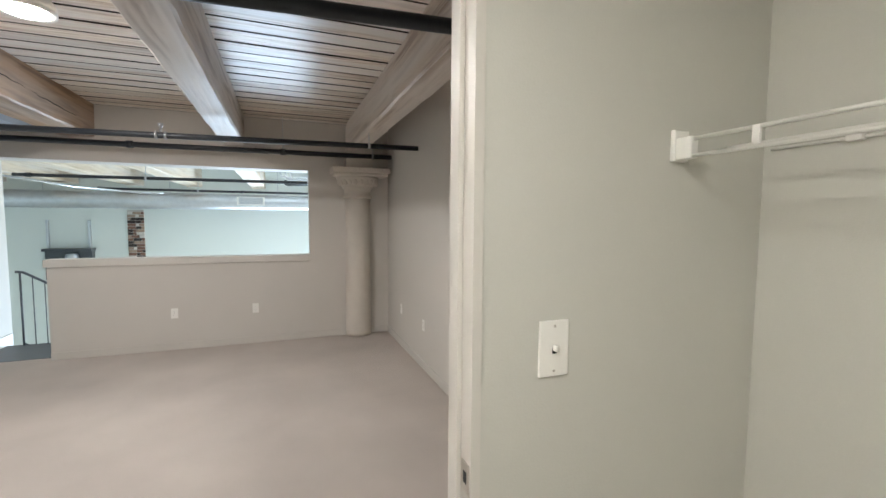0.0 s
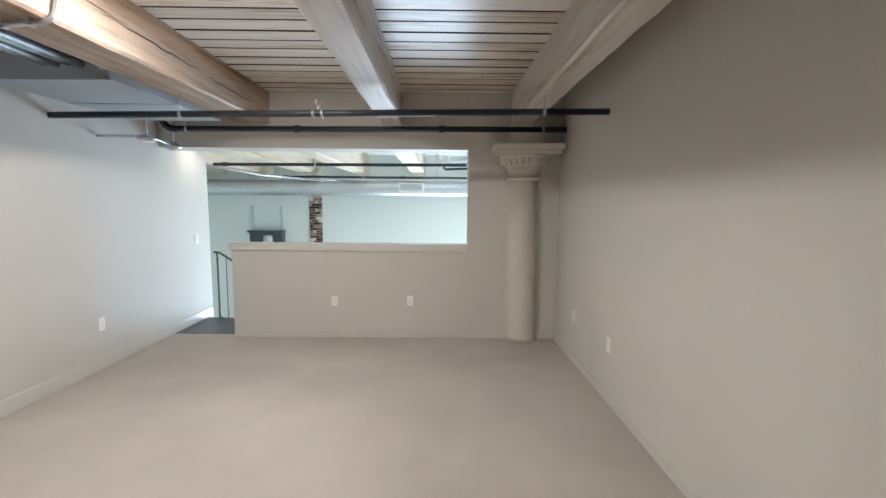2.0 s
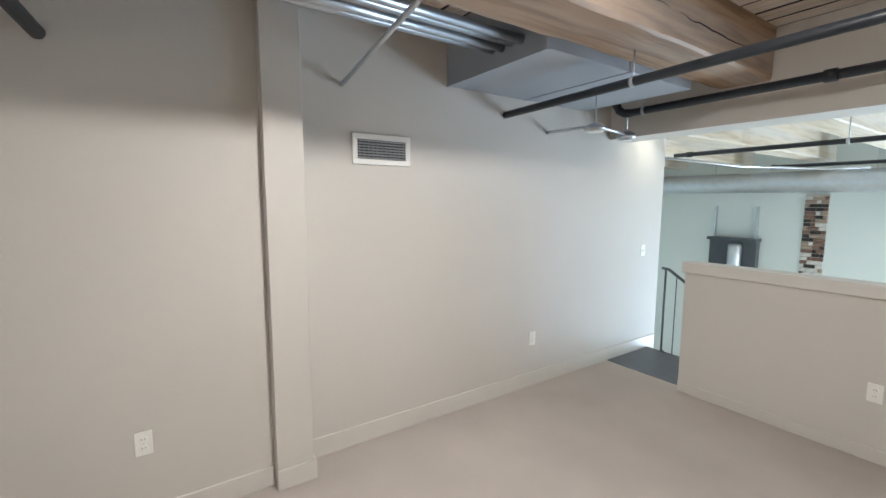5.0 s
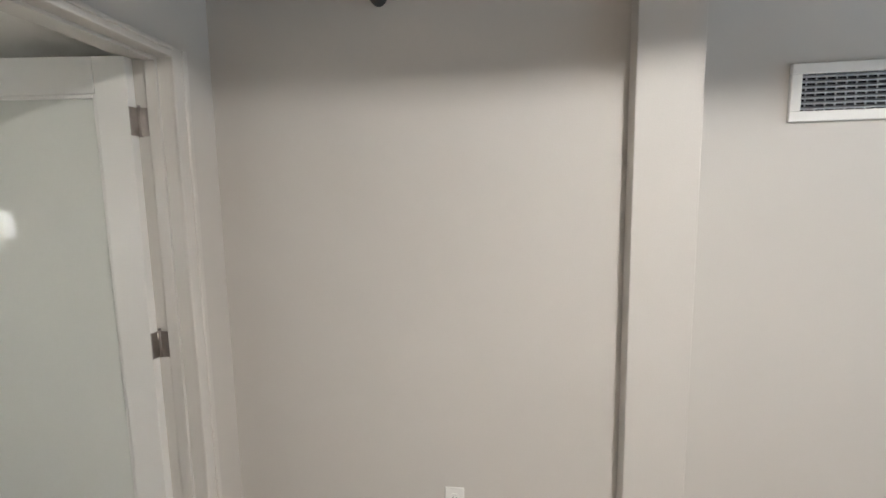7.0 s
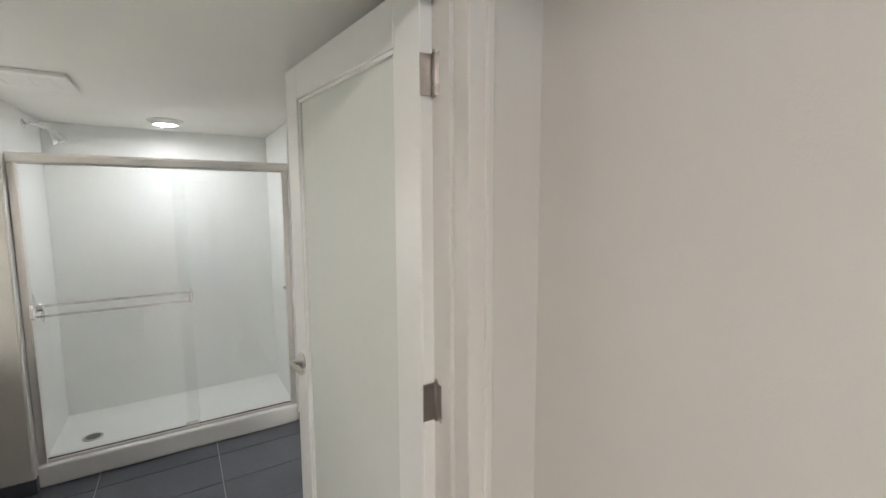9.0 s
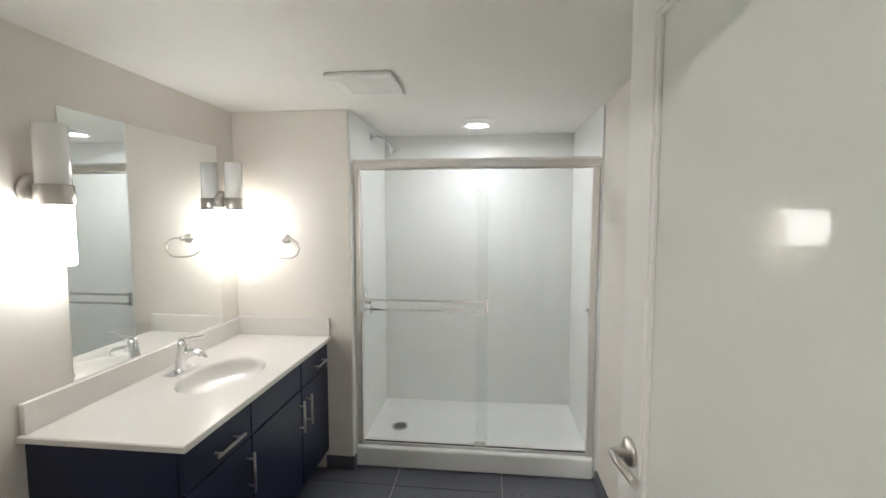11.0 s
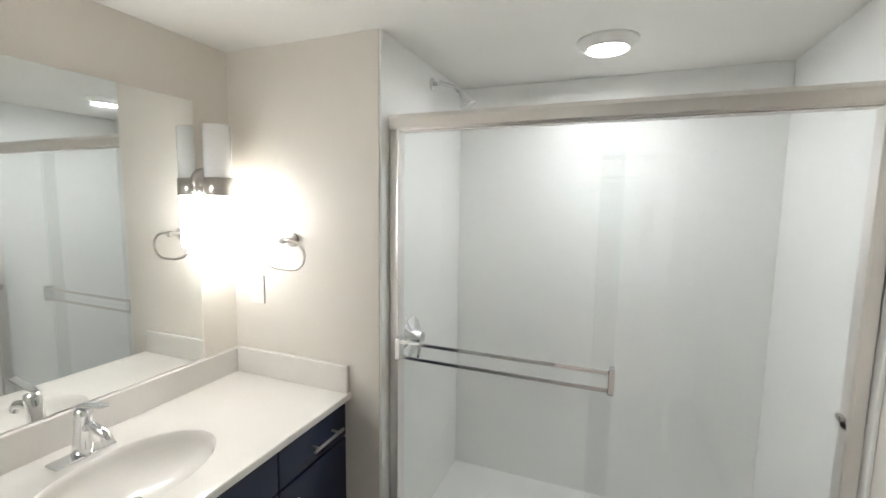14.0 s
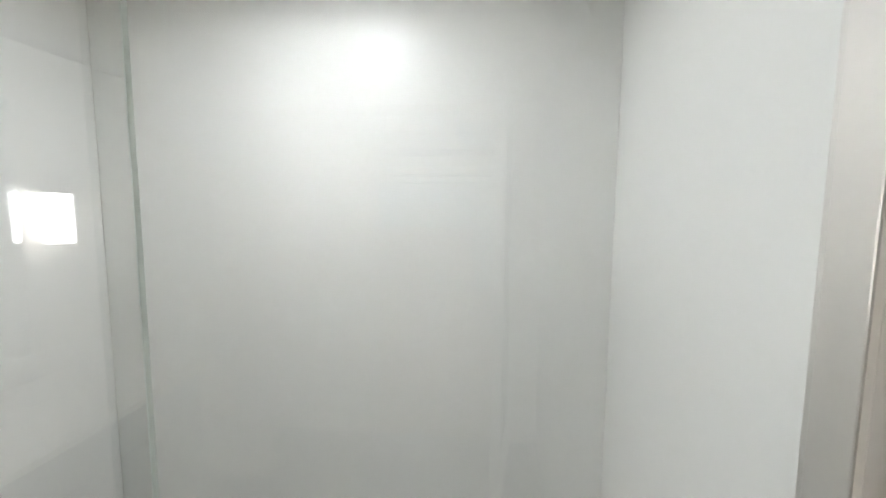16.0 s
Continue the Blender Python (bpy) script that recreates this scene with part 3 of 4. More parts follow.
def dome_lamp(name, x, y, top, drop, r, mat, label):
    t = thing(name, (x, y, top), label, "ceiling light")
    z = top - drop
    part("canopy", lathe(bmesh.new(), [(r * 0.75, 0.0), (r * 0.78, -0.012), (r * 0.5, -0.03)], (x, y, top), "z", 32), PLASTIC, t)
    if drop > 0.1:
        part("stem", tube(bmesh.new(), [(x, y, top - 0.02), (x, y, z + r * 0.5)], 0.012, 10), PLASTIC, t)
    cap = [(r * math.cos(k * math.pi / 16), r * 0.10 - r * 0.27 * math.sin(k * math.pi / 16)) for k in range(8)] + [(0.004, -r * 0.17)]
    part("glass_dome", lathe(bmesh.new(), cap, (x, y, z), "z", 32), mat, t, "glowing frosted glass dome")
    part("rim", lathe(bmesh.new(), [(r * 0.6, r * 0.62), (r * 0.95, r * 0.52), (r * 1.08, r * 0.22), (r * 1.08, -r * 0.06), (r * 1.005, -r * 0.05)], (x, y, z), "z", 32), PLASTIC, t)
    return t


dome_lamp("ceiling_light", -0.414, 3.39, TOP, 0.085, 0.126, GLOW_DOME, "round frosted dome ceiling light, switched on")
dome_lamp("ceiling_light", 0.50, 0.25, 2.44, 0.12, 0.20, GLOW_CLOSET, "round closet ceiling light, switched on")
dome_lamp("ceiling_light", -1.98, 6.64, 2.85, 0.58, 0.06, GLOW_SPOT, "small stairwell ceiling light, switched on")
# unseen lamps added over the great room to brighten its far wall
for x in (-3.2, 1.0, 3.4):
    dome_lamp("ceiling_light", x, 9.2, 2.85, 0.12, 0.15, GLOW_HALL_FILL, "unseen round ceiling light added to brighten the great room")


# stairs and railing beyond the half wall
slab("stair_landing", (WEST, -1.485, 6.15, 6.86, -0.12, 0.004), MATDARK, "dark charcoal stair landing boards", "landing")


def railing():
    t = thing("stair_railing", (-2.05, 6.83, 0), "thin slate grey metal stair railing sloping down", "railing")
    sl = -0.62
    x1 = -0.6
    part("post", tube(bmesh.new(), [(-2.06, 6.83, 0.0), (-2.06, 6.83, 0.895)], 0.011, 12), RAILGREY, t)
    part("handrail", tube(bmesh.new(), [(-2.10, 6.83, 0.90), (-2.03, 6.83, 0.893), (x1, 6.83, 0.90 + sl * (x1 + 2.06))], 0.015, 12), RAILGREY, t)
    part("bottom_rail", tube(bmesh.new(), [(-2.06, 6.83, 0.03), (x1, 6.83, 0.03 + sl * (x1 + 2.06))], 0.009, 10), RAILGREY, t)
    for k in range(1, 12):
        x = -2.06 + 0.115 * k
        part("baluster", tube(bmesh.new(), [(x, 6.83, 0.03 + sl * (x + 2.06)), (x, 6.83, 0.89 + sl * (x + 2.06))], 0.006, 8), RAILGREY, t)


railing()


# great room things
def spiral_duct():
    t = thing("spiral_duct", (0, 12.2, 1.945), "large silver spiral air duct along the far wall", "duct")
    bm = bmesh.new()
    r0 = 0.19
    n = 150
    prof = []
    for i in range(n + 1):
        x = GR_W + 0.05 + (GR_E - GR_W - 0.1) * i / n
        prof.append((r0 + (0.006 if i % 2 else 0.0), x))
    lathe(bm, prof, (0, 12.2, 1.945), "x", 28)
    part("duct_tube", bm, STEEL, t)
    g = part("register", B(-0.145, 0.494, 11.985, 12.02, 1.875, 2.08, bevel=0.004), PLASTIC, t, "white framed air register")
    for k in range(7):
        z = 1.905 + k * 0.024
        part("slat", B(-0.10, 0.45, 11.978, 11.986, z - 0.007, z + 0.007), DUCTPAINT, g)
    for x in (-4, -1.6, 0.8, 3.2):
        part("strap", tube(bmesh.new(), [(x, 12.2, 2.13), (x, 12.2, 2.85)], 0.008, 8), STEEL, t)


spiral_duct()
pipe_run("sprinkler_pipe", [(-2.2, 7.12, 2.075), (GR_E, 7.12, 2.115)], 0.022, "black sprinkler pipe over the great room", (0.02,), (0.18, 0.45), top=2.33)
pipe_run("sprinkler_pipe", [(-2.1, 9.5, 2.06), (GR_E, 9.5, 2.06)], 0.022, "black sprinkler pipe over the great room", (0.3, 0.0), (0.2, 0.5), top=2.33)
c = thing("conduit", (-2.2, 7.3, 2.05), "thin silver conduit over the great room", "conduit")
part("conduit_tube", tube(bmesh.new(), [(-2.3, 7.05, 2.06), (-2.15, 8.6, 2.03), (-1.6, 9.8, 2.02), (-1.2, 9.8, 2.02)], 0.014, 10), STEEL, c)
for k in range(3):
    c = thing("conduit", (1.0, 9.6, 2.35), "silver conduit bending under the great room ceiling", "conduit", "great room conduits")
    part("conduit_tube", tube(bmesh.new(), [(0.86 + 0.1 * k, 9.6, 2.50), (0.90 + 0.1 * k, 9.6, 2.40 - 0.04 * k), (1.1, 9.6, 2.37 - 0.04 * k), (2.6, 9.2, 2.46 - 0.04 * k)], 0.016, 10), STEEL, c)
c = thing("drain_pipe", (1.0, 9.6, 2.24), "black bent pipe under the great room ceiling", "pipe")
part("pipe", tube(bmesh.new(), [(0.97, 9.6, 2.33), (0.97, 9.6, 2.25), (1.0, 9.6, 2.235), (2.4, 9.4, 2.27)], 0.026, 12), BLACKIRON, c)


def wall_unit():
    t = thing("wall_unit", (-3.77, 12.5, 0.2), "black wall unit with two upright steel rods", "wall unit")
    part("panel", B(-4.21, -3.32, 12.62, 12.80, 0.1, 0.76, bevel=0.01), UNITGREY, t)
    part("shelf", B(-4.23, -3.30, 12.52, 12.80, 0.76, 0.82, bevel=0.006), UNITGREY, t)
    part("canister", lathe(bmesh.new(), [(0.12, 0.2), (0.125, 0.25), (0.125, 0.66), (0.10, 0.70), (0.004, 0.71)], (-3.66, 12.5, 0.0), "z", 20), STEEL, t)
    for x in (-4.19, -3.40):
        part("upright", B(x - 0.022, x + 0.022, 12.74, 12.80, 0.82, 1.48, bevel=0.004), STEEL, t)


wall_unit()

# ---- closet ----
slab("closet_jamb_right", (1.215, 1.235, CLOSET_S - 0.004, CLOSET_N + 0.004, 0, 2.06), TRIM, "white painted door jamb of the closet", "door frame")
slab("closet_stop_right", (1.203, 1.215, 1.085, 1.118, 0, 2.05), TRIM, "white painted door stop", "door frame", bevel=0.002)
slab("closet_jamb_left", (0.30, 0.32, CLOSET_S - 0.004, CLOSET_N + 0.004, 0, 2.06), TRIM, "white painted door jamb of the closet", "door frame")
slab("closet_jamb_head", (0.32, 1.215, CLOSET_S - 0.004, CLOSET_N + 0.004, 2.04, 2.06), TRIM, "white painted door head of the closet", "door frame")
for nm, d in (("closet_casing_right", (1.22, 1.285, CLOSET_N, CLOSET_N + 0.015, 0, 2.12)), ("closet_casing_left", (0.25, 0.315, CLOSET_N, CLOSET_N + 0.015, 0, 2.12)), ("closet_casing_head", (0.315, 1.22, CLOSET_N, CLOSET_N + 0.015, 2.055, 2.12))):
    slab(nm, d, TRIM, "white moulded door casing on the loft side", "trim", bevel=0.005)
sp = thing("strike_plate", (1.214, 1.06, 1.05), "satin steel strike plate on the jamb", "door hardware")
part("plate", B(1.2125, 1.2155, 1.045, 1.078, 1.02, 1.08, bevel=0.001), NICKEL, sp)
part("latch_hole", B(1.2115, 1.2126, 1.054, 1.068, 1.038, 1.062), DARK, sp)


def wire_shelf():
    t = thing("wire_shelf", (1.86, 0.0, 1.72), "white vinyl coated wire closet shelf on the wall", "shelf")
    x0, x1, y0, y1, z = 1.715, 2.012, -0.98, CLOSET_S - 0.02, 1.742
    part("front_rail", tube(bmesh.new(), [(x0, y0, z), (x0, y1, z)], 0.0045, 10), PLASTIC, t)
    part("lip_rail", tube(bmesh.new(), [(x0 - 0.004, y0, z - 0.037), (x0 - 0.004, y1, z - 0.037)], 0.0045, 10), PLASTIC, t)
    part("back_rail", tube(bmesh.new(), [(x1, y0, z), (x1, y1, z)], 0.004, 10), PLASTIC, t)
    part("middle_rail", tube(bmesh.new(), [(1.86, y0, z - 0.006), (1.86, y1, z - 0.006)], 0.004, 10), PLASTIC, t)
    for k in range(8):
        yy = y1 - 0.16 - k * 0.26
        part("lip_wire", B(x0 - 0.006, x0 + 0.002, yy - 0.007, yy + 0.007, z - 0.04, z + 0.003, bevel=0.001), PLASTIC, t)
    b = part("end_bracket", B(1.70, 1.745, CLOSET_S - 0.012, CLOSET_S, 1.697, 1.767, bevel=0.003), PLASTIC, t)
    part("bracket_cup", B(x0 - 0.010, x0 + 0.012, CLOSET_S - 0.05, CLOSET_S - 0.010, 1.70, 1.748, bevel=0.003), PLASTIC, b)
    part("wall_clip", B(2.0, 2.017, 0.84, 0.87, 1.735, 1.755, bevel=0.002), PLASTIC, t)


wire_shelf()

# ---- bathroom door ----
for nm, d in (("door_jamb_hinge", (-1.95, -1.93, BATH_N - 0.016, SOUTH + 0.004, 0, 2.0645)), ("door_jamb_latch", (-1.05, -1.03, BATH_N - 0.016, SOUTH + 0.004, 0, 2.0645)), ("door_jamb_head", (-1.93, -1.05, BATH_N - 0.016, SOUTH + 0.004, 2.045, 2.0645))):
    slab(nm, d, TRIM, "white painted door jamb", "door frame")
for nm, d in (("door_stop_hinge", (-1.93, -1.918, 1.40, 1.44, 0, 2.045)), ("door_stop_latch", (-1.062, -1.05, 1.40, 1.44, 0, 2.045)), ("door_stop_head", (-1.918, -1.062, 1.40, 1.44, 2.033, 2.045))):
    slab(nm, d, TRIM, "white painted door stop", "door frame", bevel=0.002)


def casing(nm, d, inner):
    """A moulded casing: a flat with a raised outer band."""
    bm = B(*d, bevel=0.004)
    box(bm, *inner, bevel=0.004)
    solo(nm, bm, TRIM, "white moulded door casing in the loft", "trim", kind="structure")


casing("casing_hinge", (-1.985, -1.925, SOUTH, SOUTH + 0.013, 0, 2.075), (-1.985, -1.965, SOUTH, SOUTH + 0.02, 0, 2.075))
casing("casing_latch", (-1.055, -0.995, SOUTH, SOUTH + 0.013, 0, 2.075), (-1.015, -0.995, SOUTH, SOUTH + 0.02, 0, 2.075))
casing("casing_head", (-1.925, -1.055, SOUTH, SOUTH + 0.013, 2.04, 2.075), (-1.925, -1.055, SOUTH, SOUTH + 0.02, 2.06, 2.075))


def bath_door():
    """Local x runs along the leaf from the hinges, local y is its thickness."""
    L, H = 0.845, 2.025
    t = thing("door_1", (-1.915, 1.352, BATH_FLOOR), "open white bathroom door with a tall frosted glass panel", "door", turn=-83.2)
    st, tr, br = 0.105, 0.115, 0.22
    y0, y1 = -0.018, 0.018
    part("hinge_stile", B(0.0, st, y0, y1, 0.01, H, bevel=0.003), DOORWHITE, t, local=True)
    part("lock_stile", B(L - st, L, y0, y1, 0.01, H, bevel=0.003), DOORWHITE, t, local=True)
    part("top_rail", B(st, L - st, y0, y1, H - tr, H, bevel=0.003), DOORWHITE, t, local=True)
    part("bottom_rail", B(st, L - st, y0, y1, 0.01, br, bevel=0.003), DOORWHITE, t, local=True)
    part("glass_panel", B(st - 0.01, L - st + 0.01, -0.004, 0.004, br - 0.01, H - tr + 0.01), FROST, t, "frosted white glass", local=True)
    for s in (-1, 1):
        a, b = (0.004, 0.013) if s > 0 else (-0.013, -0.004)
        bm = bmesh.new()
        box(bm, st, st + 0.012, a, b, br, H - tr, bevel=0.002)
        box(bm, L - st - 0.012, L - st, a, b, br, H - tr, bevel=0.002)
        box(bm, st + 0.012, L - st - 0.012, a, b, H - tr - 0.012, H - tr, bevel=0.002)
        box(bm, st + 0.012, L - st - 0.012, a, b, br, br + 0.012, bevel=0.002)
        part("glazing_bead", bm, DOORWHITE, t, local=True)
    for s in (-1, 1):
        hd = part("door_handle", lathe(bmesh.new(), [(0.032, 0.0), (0.032, 0.006 * s), (0.028, 0.010 * s), (0.011, 0.012 * s), (0.010, 0.045 * s)], (L - 0.062, 0.018 * s, 0.956), "y", 24), NICKEL, t, "satin nickel lever set", local=True)
        part("lever", tube(bmesh.new(), [(L - 0.062, 0.06 * s, 0.956), (L - 0.09, 0.064 * s, 0.956), (L - 0.17, 0.06 * s, 0.952)], 0.009, 12), NICKEL, hd, local=True)
    part("latch_plate", B(L - 0.0005, L + 0.0015, -0.0125, 0.0125, 0.90, 1.01, bevel=0.0005), NICKEL, t, local=True)
    return t


bath_door()


def hinge(z):
    t = thing("hinge", (-1.925, 1.36, z), "satin nickel butt hinge on the open door", "hinge", "door hinges")
    part("jamb_leaf", B(-1.931, -1.927, 1.352, 1.395, z - 0.045, z + 0.045, bevel=0.001), HINGE_STEEL, t)
    part("door_leaf", B(-1.932, -1.896, 1.3535, 1.3575, z - 0.045, z + 0.045, bevel=0.001), HINGE_STEEL, t)
    k = part("knuckle", tube(bmesh.new(), [(-1.932, 1.36, z - 0.047), (-1.932, 1.36, z + 0.047)], 0.008, 12), HINGE_STEEL, t)
    part("pin", tube(bmesh.new(), [(-1.932, 1.36, z + 0.047), (-1.932, 1.36, z + 0.054)], 0.006, 10), HINGE_STEEL, k)


for z in (0.26, 1.10, 1.845):
    hinge(z)

# ---- bathroom floor ----
fl = slab("floor_bath", (BATH_W, 0.0, -0.93, BATH_N, -0.15, BATH_FLOOR - 0.003), GROUT, "grey grout bed of the tiled bathroom floor", "floor")
XS = [-2.165, -1.562, -0.962, -0.362, 0.24]
YS = [-1.28 + 0.305 * k for k in range(10)]
tiles = []
for i in range(4):
    for j in range(9):
        x0, x1 = max(XS[i], BATH_W) + 0.002, min(XS[i + 1], 0.0) - 0.002
        y0, y1 = max(YS[j], -0.93) + 0.002, min(YS[j + 1], BATH_N) - 0.002
        if y1 - y0 < 0.02 or x1 - x0 < 0.02:
            continue
        part("tile", B(x0, x1, y0, y1, BATH_FLOOR - 0.012, BATH_FLOOR, bevel=0.0015, segs=1), TILE, fl)
for nm, d in (("baseboard_bath_stub", (SH_L, -0.53, BATH_S, BATH_S + 0.012, BATH_FLOOR, 0.10)), ("baseboard_bath_west", (BATH_W, BATH_W + 0.012, -0.80, 1.32, BATH_FLOOR, 0.10)), ("baseboard_bath_return", (SH_L - 0.012, SH_L, -0.845, BATH_S + 0.012, BATH_FLOOR, 0.10)), ("baseboard_bath_east", (-0.012, 0.0, 0.42, 1.33, BATH_FLOOR, 0.10))):
    slab(nm, d, TILE, "dark tile baseboard", "baseboard", bevel=0.002)


# ---- shower ----
def shower_pan():
    t = thing("shower_pan", (-1.39, -1.25, 0), "white acrylic shower base with a raised threshold", "shower base")
    x0, x1 = BATH_W + 0.01, SH_L - 0.004
    part("threshold", B(x0, x1, -0.955, -0.835, BATH_FLOOR, 0.145, bevel=0.014, segs=3), ACRYLIC, t)
    bm = bmesh.new()
    n, m = 24, 14
    grid = []
    for j in range(m + 1):
        row = []
        for i in range(n + 1):
            u, v = i / n, j / m
            x, yy = x0 + (x1 - x0) * u, SH_BACK + (-0.95 - SH_BACK) * v
            e = min(u, 1 - u) * (x1 - x0), min(v, 1 - v) * (-0.95 - SH_BACK)
            lip = max(0.0, 1 - min(e) / 0.10)
            d = math.hypot(x + 0.875, yy + 1.268)
            row.append(bm.verts.new((x, yy, 0.055 + 0.012 * d + 0.04 * lip * lip)))
        grid.append(row)
    for j in range(m):
        for i in range(n):
            f = bm.faces.new((grid[j][i], grid[j][i + 1], grid[j + 1][i + 1], grid[j + 1][i]))
            f.smooth = True
    low = [[bm.verts.new((v.co.x, v.co.y, 0.022)) for v in (grid[j][0], grid[j][n])] for j in (0, m)]
    bm.faces.new((low[0][0], low[1][0], low[1][1], low[0][1]))
    bmesh.ops.recalc_face_normals(bm, faces=bm.faces[:])
    for f in bm.faces:
        if f.normal.z < 0 and f.smooth:
            f.normal_flip()
    part("basin", bm, ACRYLIC, t)
    d = part("drain", lathe(bmesh.new(), [(0.055, 0.0), (0.056, 0.004), (0.050, 0.006), (0.046, 0.005)], (-0.875, -1.268, 0.058), "z", 28), NICKEL, t, "round steel drain grate")
    for k in range(-3, 4):
        h = 0.038 * math.sqrt(max(0.05, 1 - (k / 3.6) ** 2))
        part("slot", B(-0.875 + k * 0.011 - 0.003, -0.875 + k * 0.011 + 0.003, -1.268 - h, -1.268 + h, 0.0625, 0.0645), DARK, d)


shower_pan()


def surround():
    t = thing("shower_surround", (-1.39, SH_BACK, 0.12), "glossy white acrylic shower wall panels", "shower wall")
    part("back_panel", B(BATH_W + 0.008, SH_L - 0.008, SH_BACK - 0.012, SH_BACK, 0.085, BATH_TOP - 0.002), ACRYLIC, t)
    part("valve_panel", B(SH_L - 0.008, SH_L, SH_BACK, -0.803, 0.085, BATH_TOP - 0.002, bevel=0.002), ACRYLIC, t)
    part("side_panel", B(BATH_W, BATH_W + 0.008, SH_BACK, -0.835, 0.085, BATH_TOP - 0.002, bevel=0.002), ACRYLIC, t)
    part("edge_trim", B(BATH_W, BATH_W + 0.010, -0.835, -0.826, 0.085, BATH_TOP - 0.002, bevel=0.003), ACRYLIC, t)


surround()

DOOR_Y = -0.885


def shower_enclosure():
    t = thing("shower_door", (-1.39, DOOR_Y, 0.145), "sliding glass shower doors in a satin nickel frame", "shower door")
    xl, xr = SH_L - 0.010, BATH_W + 0.010
    h = bmesh.new()
    prof = [(-0.030, 1.79), (0.030, 1.79), (0.034, 1.797), (0.034, 1.83), (0.024, 1.845), (-0.024, 1.845), (-0.034, 1.83), (-0.034, 1.797)]
    ends = [[h.verts.new((x, DOOR_Y + a, z)) for a, z in prof] for x in (xr, xl)]
    for k in range(8):
        h.faces.new((ends[0][k], ends[0][(k + 1) % 8], ends[1][(k + 1) % 8], ends[1][k]))
    h.faces.new(ends[0][::-1])
    h.faces.new(ends[1])
    bmesh.ops.recalc_face_normals(h, faces=h.faces[:])
    part("header", h, FRAME_NICKEL, t)
    part("header_gap", B(xr + 0.02, xl - 0.02, DOOR_Y - 0.02, DOOR_Y + 0.02, 1.786, 1.7905), NICKEL, t, "roller track under the header")
    for nm, a, b in (("jamb", xl - 0.034, xl), ("jamb", xr, xr + 0.034)):
        bm = B(a, b, DOOR_Y - 0.028, DOOR_Y + 0.028, 0.145, 1.79, bevel=0.004)
        m = (a + b) / 2
        s = 1 if m < -1 else -1
        box(bm, m - 0.004 + s * 0.017, m + 0.006 + s * 0.017, DOOR_Y - 0.012, DOOR_Y + 0.034, 0.145, 1.79, bevel=0.002)
        part(nm, bm, FRAME_NICKEL, t)
    part("sill_track", B(xr + 0.034, xl - 0.034, DOOR_Y - 0.026, DOOR_Y + 0.026, 0.145, 0.163, bevel=0.004), FRAME_NICKEL, t)
    # a raised black strip stands in for the shade of the sill's groove
    part("sill_groove_shade", B(xr + 0.034, xl - 0.034, DOOR_Y + 0.006, DOOR_Y + 0.018, 0.163, 0.166), BLACKIRON, t)
    # outer pane with the towel bar
    outer = part("outer_pane", B(-1.475, xl - 0.036, DOOR_Y + 0.010, DOOR_Y + 0.016, 0.17, 1.80), GLASS, t, "clear outer glass pane")
    inner = part("inner_pane", B(xr + 0.036, -1.41, DOOR_Y - 0.016, DOOR_Y - 0.010, 0.17, 1.80), GLASS, t, "clear inner glass pane")
    outer.visible_shadow = inner.visible_shadow = False
    part("pane_edge", B(-1.4765, -1.475, DOOR_Y + 0.010, DOOR_Y + 0.016, 0.17, 1.79), PANE_EDGE, t, "greenish polished glass edge")
    yb = DOOR_Y + 0.048
    tb = part("towel_bar", B(-1.47, -0.735, yb - 0.003, yb + 0.003, 1.028, 1.040, bevel=0.001), CHROME, t)
    part("lower_bar", B(-1.47, -0.735, yb - 0.003, yb + 0.003, 0.972, 0.984, bevel=0.001), CHROME, tb)
    for x in (-1.472, -0.745):
        part("bar_bracket", B(x - 0.009, x + 0.009, DOOR_Y + 0.016, yb + 0.006, 0.965, 1.047, bevel=0.002), CHROME, tb)
    part("bumper", box(B(xr + 0.034, xr + 0.052, DOOR_Y - 0.006, DOOR_Y + 0.02, 0.985, 1.0, bevel=0.002), xr + 0.03, xr + 0.04, DOOR_Y - 0.006, DOOR_Y + 0.03, 0.965, 0.985, bevel=0.002), NICKEL, t, "small steel door catch")
    part("guide", B(-1.47, -1.40, DOOR_Y - 0.022, DOOR_Y + 0.022, 0.163, 0.175, bevel=0.003), NICKEL, t, "bottom door guide")


shower_enclosure()


def shower_head():
    t = thing("shower_fitting", (SH_L - 0.008, -1.23, 2.04), "chrome shower head on a bent arm", "shower head")
    part("flange", lathe(bmesh.new(), [(0.028, 0.0), (0.028, -0.006), (0.012, -0.012)], (SH_L - 0.008, -1.235, 2.043), "x", 20), CHROME, t)
    part("arm", tube(bmesh.new(), [(SH_L - 0.008, -1.235, 2.043), (-0.74, -1.24, 2.045), (-0.79, -1.25, 2.03), (-0.825, -1.255, 2.0)], 0.009, 12), CHROME, t)
    bm = bmesh.new()
    lathe(bm, [(0.012, 0.03), (0.016, 0.02), (0.018, 0.0), (0.034, -0.035), (0.036, -0.045), (0.030, -0.048)], (0, 0, 0), "z", 24)
    bm.transform(Matrix.Translation((-0.835, -1.258, 1.985)) @ Euler((0, radians(28), 0)).to_matrix().to_4x4())
    part("head", bm, CHROME, t)


shower_head()


